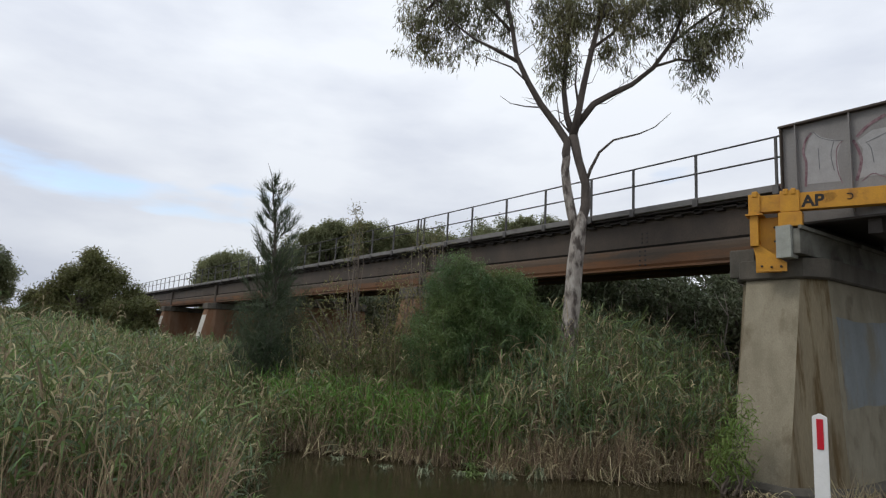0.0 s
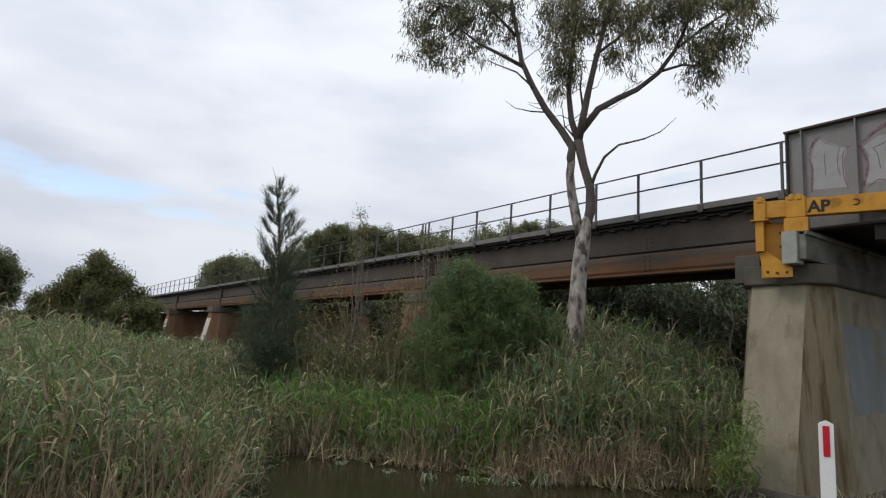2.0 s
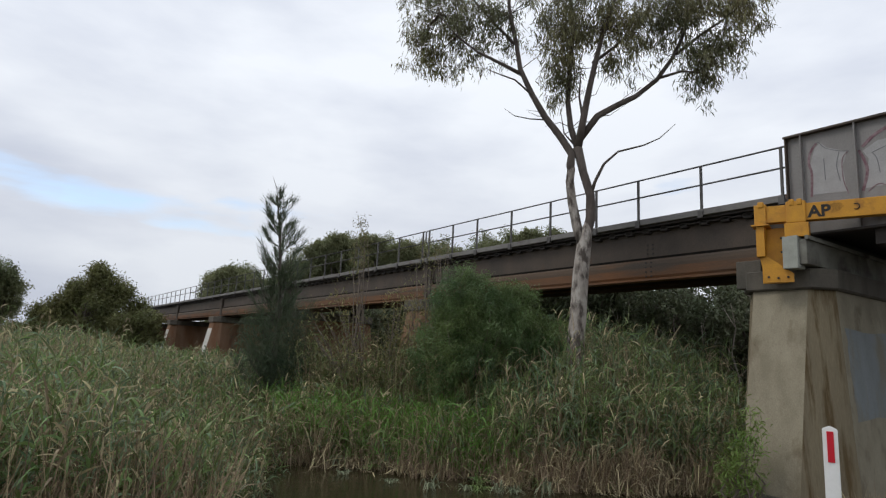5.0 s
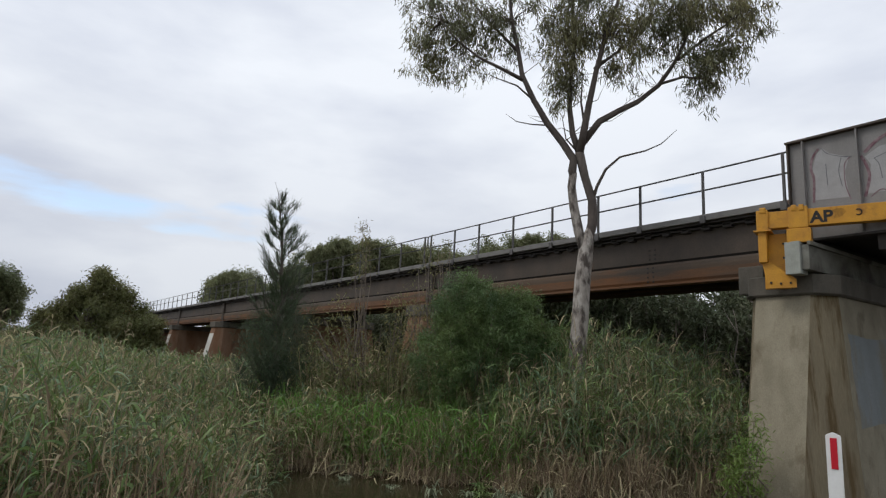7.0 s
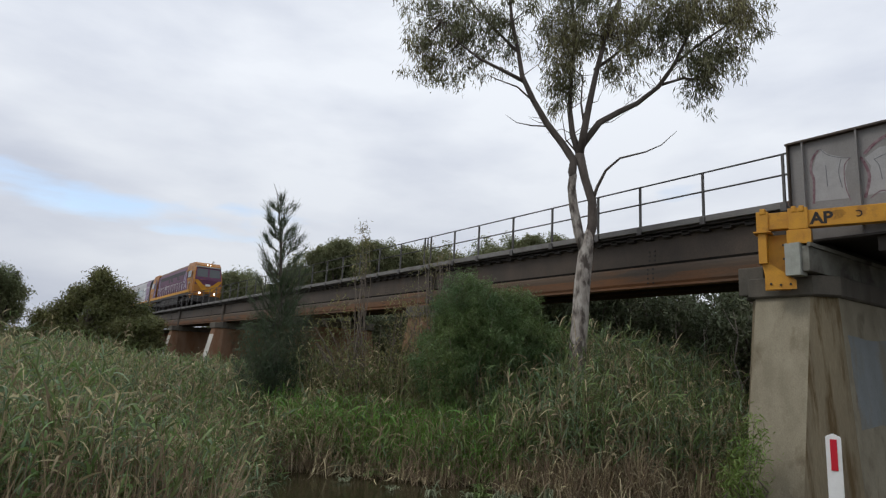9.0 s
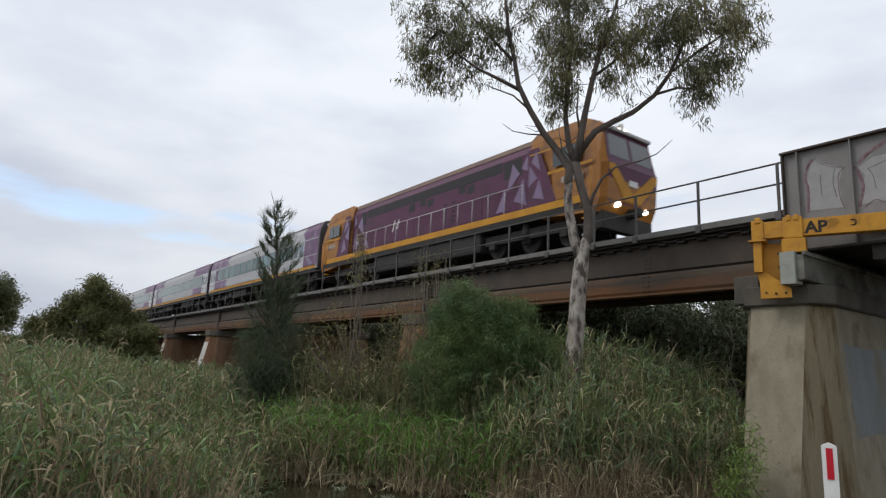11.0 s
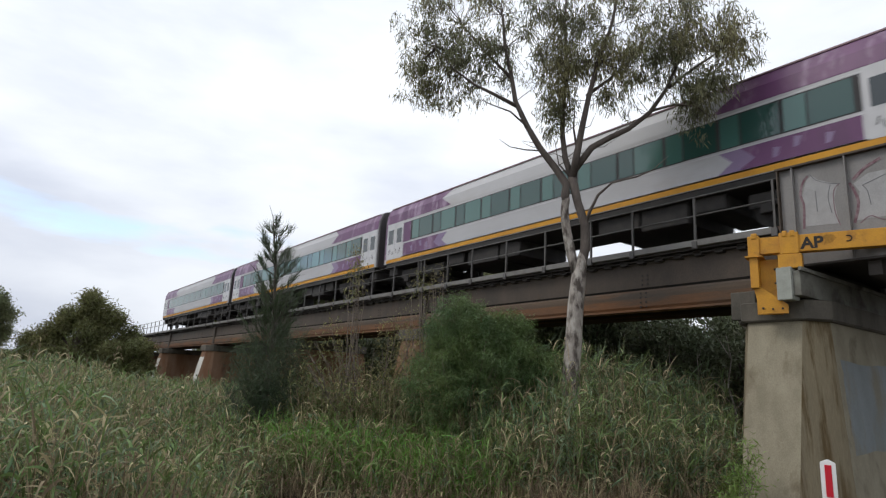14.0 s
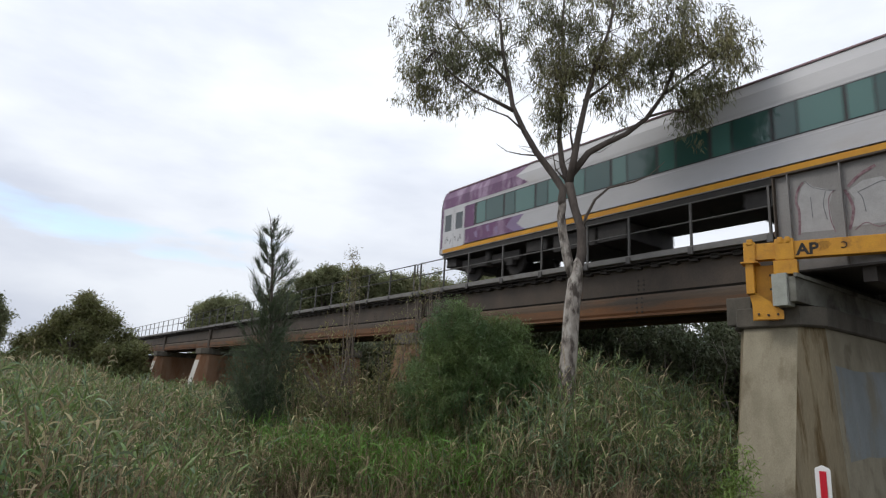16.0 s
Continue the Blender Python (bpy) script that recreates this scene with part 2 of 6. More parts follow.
def box(bm, x0, x1, y0, y1, z0, z1, bevel=0.0):
    v = [bm.verts.new((x, y, z)) for x in (x0, x1) for y in (y0, y1) for z in (z0, z1)]
    fs = [bm.faces.new([v[i] for i in q]) for q in ((0, 1, 3, 2), (4, 6, 7, 5), (0, 4, 5, 1), (2, 3, 7, 6), (0, 2, 6, 4), (1, 5, 7, 3))]
    if bevel:
        es = list({e for f in fs for e in f.edges})
        bmesh.ops.bevel(bm, geom=es, offset=bevel, segments=2, affect="EDGES", profile=0.6)


def boxed(*a, bevel=0.0):
    bm = bmesh.new()
    box(bm, *a, bevel=bevel)
    return bm


def tube(bm, pts, radii, n=8):
    """A tapered round limb through the points."""
    rings = []
    for i, p in enumerate(pts):
        p = Vector(p)
        d = (Vector(pts[min(i + 1, len(pts) - 1)]) - Vector(pts[max(i - 1, 0)])).normalized()
        a = d.cross(Vector((0.31, 0.83, 0.46))).normalized()
        b = d.cross(a)
        r = radii[i] if isinstance(radii, (list, tuple)) else radii
        rings.append([bm.verts.new(p + r * (math.cos(k * math.tau / n) * a + math.sin(k * math.tau / n) * b)) for k in range(n)])
    for a, b in zip(rings, rings[1:]):
        for k in range(n):
            f = bm.faces.new((a[k], a[(k + 1) % n], b[(k + 1) % n], b[k]))
            f.smooth = True
    bm.faces.new(rings[0][::-1])
    bm.faces.new(rings[-1])


def tubed(pts, r, n=8):
    bm = bmesh.new()
    tube(bm, pts, r, n)
    return bm


def prism(prof, y0, y1, cap=True):
    """A section of (x, z) points, drawn along y."""
    bm = bmesh.new()
    a = [bm.verts.new((x, y0, z)) for x, z in prof]
    b = [bm.verts.new((x, y1, z)) for x, z in prof]
    k = len(prof)
    for i in range(k):
        bm.faces.new((a[i], a[(i + 1) % k], b[(i + 1) % k], b[i]))
    if cap:
        bm.faces.new(a[::-1])
        bm.faces.new(b)
    bmesh.ops.recalc_face_normals(bm, faces=bm.faces)
    return bm


def empty(name, m=None, **tags):
    ob = new(name)
    ob.empty_display_size = 0.2
    if m is not None:
        ob.matrix_basis = m
    return tagged(ob, **tags)


def mesh_from(name, verts, faces, material, parent=None):
    """A mesh from arrays of points and of four-cornered faces."""
    me = bpy.data.meshes.new(name)
    nv, nf = len(verts), len(faces)
    me.vertices.add(nv)
    me.vertices.foreach_set("co", np.asarray(verts, dtype=np.float32).ravel())
    me.loops.add(nf * 4)
    me.loops.foreach_set("vertex_index", np.asarray(faces, dtype=np.int32).ravel())
    me.polygons.add(nf)
    me.polygons.foreach_set("loop_start", np.arange(nf, dtype=np.int32) * 4)
    me.update(calc_edges=True)
    me.materials.append(material)
    ob = new(name, me)
    ob.parent = parent
    return ob


def ribbons(base, way, length, width, droop, side=None, seg=3, shape=(0.6, 1.0, 0.75, 0.08)):
    """Blades: from each base along way, bending down by droop; returns points and faces."""
    n = len(base)
    way = way / np.linalg.norm(way, axis=1, keepdims=True)
    if side is None:
        side = np.random.normal(size=(n, 3))
    side = np.cross(way, side)
    side /= np.linalg.norm(side, axis=1, keepdims=True) + 1e-9
    rows = []
    for k in range(seg + 1):
        s = k / seg
        c = base + way * (length * s)[:, None]
        c[:, 2] -= droop * length * s * s
        w = (width * np.interp(s, np.linspace(0, 1, len(shape)), shape) * 0.5)[:, None]
        rows += [c - side * w, c + side * w]
    v = np.stack(rows, 1).reshape(-1, 3)
    off = (np.arange(n) * 2 * (seg + 1))[:, None, None]
    q = np.array([[2 * k, 2 * k + 1, 2 * k + 3, 2 * k + 2] for k in range(seg)])[None]
    return v, (off + q).reshape(-1, 4)


def gather(lists):
    vs, fs, o = [], [], 0
    for v, f in lists:
        vs.append(v)
        fs.append(f + o)
        o += len(v)
    return np.concatenate(vs), np.concatenate(fs)


rng = np.random.default_rng(7)


# ---- ground and water ----
def smooth(a, b, x):
    s = np.clip((x - a) / (b - a), 0, 1)
    return s * s * (3 - 2 * s)


FAR_EDGE = [(-40, 22), (1, 16.5), (6.2, 13.6), (9.8, 9.0), (13.6, 7.0), (19, 3.0), (40, -14)]
NEAR_EDGE = [(-40, 6.5), (-2, 6.5), (2.5, 8.5), (3.6, 9.6), (5.6, 6.0), (8.5, 3.6), (14, 0.0), (40, -20)]


def edge_y(line, x):
    return np.interp(x, [p[0] for p in line], [p[1] for p in line])


def height(x, y):
    """The ground: a low bank by the camera, a channel, a reedy flat beyond."""
    far, near = y - edge_y(FAR_EDGE, x), edge_y(NEAR_EDGE, x) - y
    flat = 0.06 + 0.75 * smooth(0.0, 7.0, far)
    bank = 0.06 + 1.05 * smooth(0.3, 4.2, near)
    z = np.where(far > 0, flat, np.where(near > 0, bank, -0.5 * smooth(0, 1.0, np.minimum(-far, -near)) + 0.06 - 0.1))
    left = smooth(5.2, 2.0, x) * smooth(5, 8, y) * (far < 0) * (near < 0)
    return z + left * 0.35


def build_ground():
    a = np.concatenate([np.linspace(-900, -70, 14), np.linspace(-60, 60, 121), np.linspace(70, 900, 14)])
    X, Y = np.meshgrid(a, a, indexing="ij")
    Z = height(X, Y) + 0.05 * np.sin(X * 1.7 + np.sin(Y)) * np.cos(Y * 1.3)
    k = len(a)
    i = np.arange(k * k).reshape(k, k)
    f = np.stack([i[:-1, :-1], i[1:, :-1], i[1:, 1:], i[:-1, 1:]], -1).reshape(-1, 4)
    g = mesh_from("ground", np.stack([X, Y, Z], -1).reshape(-1, 3), f, MUD)
    tagged(g, "dark muddy ground under reeds and scrub", "ground", kind="structure")
    bm = bmesh.new()
    box(bm, -60, 60, -40, 40, -0.25, 0.0)
    w = part("water", bm, WATER)
    tagged(w, "still murky brown water of the channel", "water", kind="structure")


build_ground()

# ---- the bridge ----
RX, TX, FX = 13.89, 16.28, 18.67       # near handrail, track centre, far handrail
GX = 14.2                              # near girder's face
DECK, RAILTOP, HAND = 6.52, 6.97, 7.64
PIERS = [6.4 + 14.1 * i for i in range(10)]
NEARPIERS = [-13.5 - 11.5 * i for i in range(12)]


def girder_span(y0, y1, splice):
    """One steel deck span: two plate girders with mid ledge coloured as a shadow line, rivets and flanges, deck plank
    and fascia.
    """
    th = empty("bridge_span", label="rust-streaked riveted steel girder span with grey deck edge", category="bridge span", group="bridge spans")
    for s, x in ((-1, GX), (1, 2 * TX - GX)):
        foot = 4.86 if s < 0 else 5.33         # the far girder is the shallower one
        g = part("girder", boxed(x - 0.02, x + 0.02, y0 + 0.03, y1 - 0.03, 5.51, 6.22), STEEL, th)
        # the lower web bellies out below the joint and tucks in again over the flange
        belly = [(x + dx * k, z) for k in (-1, 1) for dx, z in ((0.05, foot + 0.06), (0.10, foot + 0.14), (0.112, 5.22), (0.115, 5.30), (0.10, 5.39), (0.05, 5.45))[::k]]
        web = part("lower_web", prism(belly, y0 + 0.03, y1 - 0.03), RUST, g, "rusty lower girder web")
        web.data.materials.append(RUSTDULL)
        for f in web.data.polygons:
            f.material_index = int(f.center.z > 5.25)
        # near-black strip stands in for the shadow line over the bellied web
        part("ledge", boxed(x - 0.045, x + 0.045, y0 + 0.03, y1 - 0.03, 5.43, 5.515), JOINTSHADE, g, "black strip painted as the joint's shadow line")
        part("top_flange", boxed(x - 0.16, x + 0.16, y0 + 0.02, y1 - 0.02, 6.22, 6.26), DARKSTEEL, g)
        part("bottom_flange", boxed(x - 0.17, x + 0.17, y0 + 0.02, y1 - 0.02, foot, foot + 0.055), RUST, g)
        for ys in (y0 + 0.25, y1 - 0.25):
            part("bearing", boxed(x - 0.16, x + 0.16, ys - 0.2, ys + 0.2, 4.765, foot - 0.003), DARKSTEEL, g)
        if s < 0:
            for ys in (y0 + 0.12, y1 - 0.12):
                part("end_stiffener", boxed(x - 0.16, x - 0.0, ys - 0.09, ys + 0.09, 4.92, 6.21, bevel=0.01), STEEL, g)
            bm = bmesh.new()
            for yy in (splice - 0.085, splice + 0.085):
                for z in np.arange(4.98, 5.9, 0.125):
                    d = 0.03 if z > 5.47 else 0.115
                    if abs(z - 5.45) > 0.08:
                        box(bm, x - d - 0.012, x - d + 0.02, yy - 0.022, yy + 0.022, z - 0.022, z + 0.022, bevel=0.006)
            tagged(part("rivets", bm, DARKSTEEL, g), kind="stuff")
    part("deck", boxed(RX + 0.05, FX - 0.05, y0 + 0.01, y1 - 0.01, 6.30, 6.50), DARKSTEEL, th, "dark deck planking")
    for s, x in ((-1, RX), (1, FX)):
        part("fascia", boxed(x - 0.05, x + 0.05, y0 + 0.01, y1 - 0.01, 6.36, 6.52, bevel=0.012), FASCIA, th, "grey deck edge fascia")
    k = int((y1 - y0) / 0.56)
    me = None
    for i in range(k):
        yy = y0 + (i + 0.5) * (y1 - y0) / k
        if me is None:
            me = part("transom", boxed(RX + 0.15, FX - 0.15, -0.11, 0.11, 6.16, 6.298, bevel=0.02), DARKSTEEL, th)
            me.location.y = yy
        else:
            o = new("transom", me.data)
            o.parent, o.location = th, (0, yy, 0)
    return th


def handrail(ys, x, y_end):
    th = empty("handrail", label="dull grey pipe handrail on the bridge deck edge", category="railing", group="bridge handrails")
    for y in ys:
        part("post", boxed(x - 0.028, x + 0.028, y - 0.028, y + 0.028, DECK - 0.2, HAND, bevel=0.006), RAILMAT, th)
        part("foot_bracket", boxed(x - 0.085, x - 0.02, y - 0.07, y + 0.07, DECK - 0.23, DECK - 0.04, bevel=0.01), RAILMAT, th)
    for e, s in ((ys[0] - 0.12, -1), (y_end, 1)):
        part("end_loop", tubed([(x, e, HAND), (x, e + s * 0.07, HAND - 0.03), (x, e + s * 0.10, HAND - 0.12), (x, e + s * 0.10, HAND - 0.38), (x, e + s * 0.07, HAND - 0.46), (x, e, HAND - 0.49)], 0.024), RAILMAT, th)
    for z in (HAND, HAND - 0.49):
        part("rail", tubed([(x, ys[0] - 0.12, z), (x, y_end, z)], 0.022), RAILMAT, th)
    return th


BATTER = 0.84                          # how far the pier noses lean out at the foot


def pier(y, kind):
    """A battered wall pier across the bridge with a blunt nose, and its cap."""
    th = empty("bridge_pier", label="battered concrete bridge pier standing in the reeds", category="bridge pier", group="bridge piers")
    top, foot = 4.32, -0.6

    def ring(z, grow, lip=0.0):
        a, b = 13.5 - grow - lip, 19.1 + grow + lip
        n, w, c = 0.565 + lip, 0.89 + 0.36 * grow + lip, 0.50 + 0.85 * grow
        pts = [(a + c, -w), (a, -n), (a, n), (a + c, w), (b - c, w), (b, n), (b, -n), (b - c, -w)]
        return [(px, y + py, z) for px, py in pts]

    def stack(levels):
        bm = bmesh.new()
        rings = [[bm.verts.new(p) for p in ring(*lv)] for lv in levels]
        for a, b in zip(rings, rings[1:]):
            for i in range(8):
                bm.faces.new((a[i], b[i], b[(i + 1) % 8], a[(i + 1) % 8]))
        bm.faces.new(rings[0][::-1])
        bm.faces.new(rings[-1])
        bmesh.ops.recalc_face_normals(bm, faces=bm.faces)
        return bm
    shaft = part("shaft", stack([(z, BATTER * (top - z) / top) for z in (top, 2.4, 0.5, foot)]), CONCRETE if kind == "near" else CONCRETE_BROWN, th)
    if kind == "near":
        # water runs off the cap's corners down the splayed faces
        shaft.data.materials.append(CONCRETE_RUN)
        for f in shaft.data.polygons:
            f.material_index = int(abs(f.normal.x) > 0.25 and abs(f.normal.y) > 0.2)
    # the cap has a darker, stained tone than the shaft
    part("cap", stack([(4.76, 0, 0.06), (4.74, 0, 0.10), (4.36, 0, 0.10), (4.322, 0, 0.06)]), CONCRETE_DARK, th, "dark stained concrete cap")
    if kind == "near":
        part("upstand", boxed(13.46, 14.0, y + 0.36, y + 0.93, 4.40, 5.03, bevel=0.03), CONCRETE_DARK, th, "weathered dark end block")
        part("footing", stack([(0.22, BATTER, 0.05), (0.12, BATTER, 0.14), (-0.6, BATTER, 0.16)]), CONCRETE_DARK, th, "wet dark footing at the waterline")
    if 45 < y < 66:
        bm = bmesh.new()
        q = [ring(z, BATTER * (top - z) / top) for z in (top - 0.45, 0.4)]
        v = [bm.verts.new((p[0] - 0.006, p[1], p[2])) for r in q for p in (r[1], r[2])]
        w = [bm.verts.new((p[0] + 0.15, p[1], p[2])) for r in q for p in (r[1], r[2])]
        for f in ((0, 1, 3, 2), ):
            bm.faces.new([v[i] for i in f])
        for i, j in ((0, 1), (1, 3), (3, 2), (2, 0)):
            bm.faces.new((v[i], w[i], w[j], v[j]))
        bmesh.ops.recalc_face_normals(bm, faces=bm.faces)
        part("nose_face", bm, CONCRETE_WHITE, th, "whitewashed pier nose")
    return th


for a, b in zip(PIERS, PIERS[1:]):
    girder_span(a, b, a + 3.62)
for a, b in zip(NEARPIERS[1:], NEARPIERS):
    girder_span(a, b, a + 3.62)
for i, y in enumerate([6.33] + PIERS[1:] + NEARPIERS):
    pier(y, "near" if i == 0 or y < 0 else "far")
handrail([6.35, 8.31, 10.18, 11.65, 13.51, 15.35, 17.21, 18.7, 20.3], RX, 20.45)
handrail([20.75 + 1.86 * i for i in range(61)], RX, 133.3)
handrail([6.35 + 1.86 * i for i in range(69)], FX, 133.3)


def road_span(y0, y1):
    """The plate-sided span over the road, with upright stiffeners and spray-paint."""
    th = empty("plate_span", label="grey plate-girder bridge span with spray-paint tags", category="bridge span")
    zt, zb = 7.76, 5.55
    for s, x in ((-1, RX - 0.02), (1, 2 * TX - RX + 0.02)):
        side = part("side_plate", boxed(x - 0.02, x + 0.02, y0, y1, zb, zt), PARAPET, th)
        part("top_flange", boxed(x - 0.14, x + 0.14, y0 - 0.0, y1 + 0.06, zt, zt + 0.05, bevel=0.008), STEEL, side)
        part("bottom_flange", boxed(x - 0.14, x + 0.14, y0, y1, zb - 0.05, zb, bevel=0.008), DARKSTEEL, side)
        k = int((y1 - y0) / 1.05)
        for i in range(k + 1):
            yy = y1 - 0.3 - i * 1.05
            if yy > y0:
                part("stiffener", boxed(x - 0.13, x + 0.13, yy - 0.012, yy + 0.012, zb, zt), PARAPET, side)
        part("end_plate", boxed(x - 0.13, x + 0.13, y1 + 0.002, y1 + 0.03, zb - 0.3, zt), STEEL, side)
    part("floor", boxed(RX + 0.1, FX - 0.1, y0, y1, 5.7, 6.0), DARKSTEEL, th, "dark steel floor")
    yy = y0 + 0.4
    while yy < y1:
        part("cross_girder", boxed(RX, FX, yy - 0.12, yy + 0.12, 5.2, 5.69), DARKSTEEL, th)
        yy += 1.6
    return th


plates = road_span(-13.5, 6.17)


def spray(parent, pts, width, mat, x):
    """A sprayed line on the plate: a thin flat ribbon through (y, z) points, rounded by smoothing."""
    p = [Vector((0, *q)) for q in pts]
    fine = []
    for i in range(len(p) - 1):
        a, b, c, d = p[max(i - 1, 0)], p[i], p[i + 1], p[min(i + 2, len(p) - 1)]
        for k in range(5):
            s = k / 5
            fine.append(0.5 * (2 * b + (c - a) * s + (2 * a - 5 * b + 4 * c - d) * s * s + (3 * b - a - 3 * c + d) * s ** 3))
    fine.append(p[-1])
    bm = bmesh.new()
    rows = []
    for i, q in enumerate(fine):
        d = (fine[min(i + 1, len(fine) - 1)] - fine[max(i - 1, 0)]).normalized()
        n = Vector((0, -d.z, d.y)) * width * 0.5
        rows.append([bm.verts.new((x - h, (q + s * n).y, (q + s * n).z)) for h in (0.0, 0.003) for s in (-1, 1)])
    for a, b in zip(rows, rows[1:]):
        for i, j in ((0, 1), (1, 3), (3, 2), (2, 0)):
            bm.faces.new((a[i], b[i], b[j], a[j]))
    bmesh.ops.recalc_face_normals(bm, faces=bm.faces)
    part("spray_line", bm, mat, parent, "sprayed graffiti line")


def graffiti():
    side = plates.children[0]
    x = RX - 0.041
    for fill in ([(5.72, 6.4), (5.72, 7.1), (5.62, 7.42), (5.5, 7.52), (5.38, 7.38), (5.0, 7.2), (5.1, 6.9), (5.05, 6.35)],
                 [(4.72, 6.35), (4.62, 6.95), (4.72, 7.14), (4.45, 7.3), (4.1, 7.3), (3.9, 7.1), (4.0, 6.35)]):
        bm = bmesh.new()
        bm.faces.new([bm.verts.new((x - 0.002, y, z)) for y, z in fill])
        part("spray_fill", bm, TAGWHITE, side, "pale sprayed fill")
    x -= 0.004
    spray(side, [(5.58, 7.53), (5.70, 7.36), (5.75, 7.12), (5.70, 6.86), (5.73, 6.35)], 0.05, TAGRED, x)
    spray(side, [(5.69, 7.44), (5.55, 7.54), (5.41, 7.38), (5.15, 7.25), (4.96, 7.2)], 0.013, TAGGREY, x)
    spray(side, [(5.45, 7.15), (5.44, 6.68)], 0.016, TAGGREY, x)
    spray(side, [(5.15, 7.22), (5.21, 6.94), (5.16, 6.6)], 0.014, TAGGREY, x)
    spray(side, [(4.99, 7.2), (5.1, 7.04), (5.1, 6.61), (5.02, 6.30)], 0.018, TAGRED, x)
    spray(side, [(4.2, 7.56), (4.50, 7.42), (4.72, 7.22)], 0.065, TAGRED, x)
    spray(side, [(4.79, 7.17), (4.70, 6.95), (4.66, 6.68), (4.76, 6.30)], 0.055, TAGRED, x - 0.001)
    spray(side, [(4.56, 7.07), (4.48, 6.93), (4.44, 6.62)], 0.014, TAGGREY, x)
    spray(side, [(4.55, 7.07), (4.36, 7.13), (4.1, 7.2), (3.9, 7.1), (3.8, 6.8)], 0.013, TAGGREY, x)
    spray(side, [(4.66, 6.28), (4.47, 6.40), (4.25, 6.28), (4.1, 6.3)], 0.018, TAGRED, x)


graffiti()


def track():
    th = empty("railway_track", label="railway track with rusty rails along the bridge", category="track")
    for s in (-0.8, 0.8):
        x = TX + s
        part("rail", prism([(x - 0.07, 6.78), (x + 0.07, 6.78), (x + 0.02, 6.82), (x + 0.02, 6.93), (x + 0.036, 6.94), (x + 0.036, 6.97), (x - 0.036, 6.97), (x - 0.036, 6.94), (x - 0.02, 6.93), (x - 0.02, 6.82)], -140, 420), RAILSTEEL, th)
    bm = bmesh.new()
    for i in range(800):
        y = -139 + 0.69 * i
        box(bm, TX - 1.3, TX + 1.3, y - 0.11, y + 0.11, 6.5 if (y > 6.2 or y < -13) else 6.0, 6.775)
    ob = part("sleepers", bm, SLEEPER, th)
    tagged(ob, kind="stuff")


track()
bm = prism([(6.0, -0.4), (12.6, 6.0), (13.4, 6.5), (19.2, 6.5), (20.0, 6.0), (27, -0.4)], 133.4, 420)
tagged(part("embankment", bm, MUD), "grassy railway embankment beyond the bridge", "embankment", kind="structure")


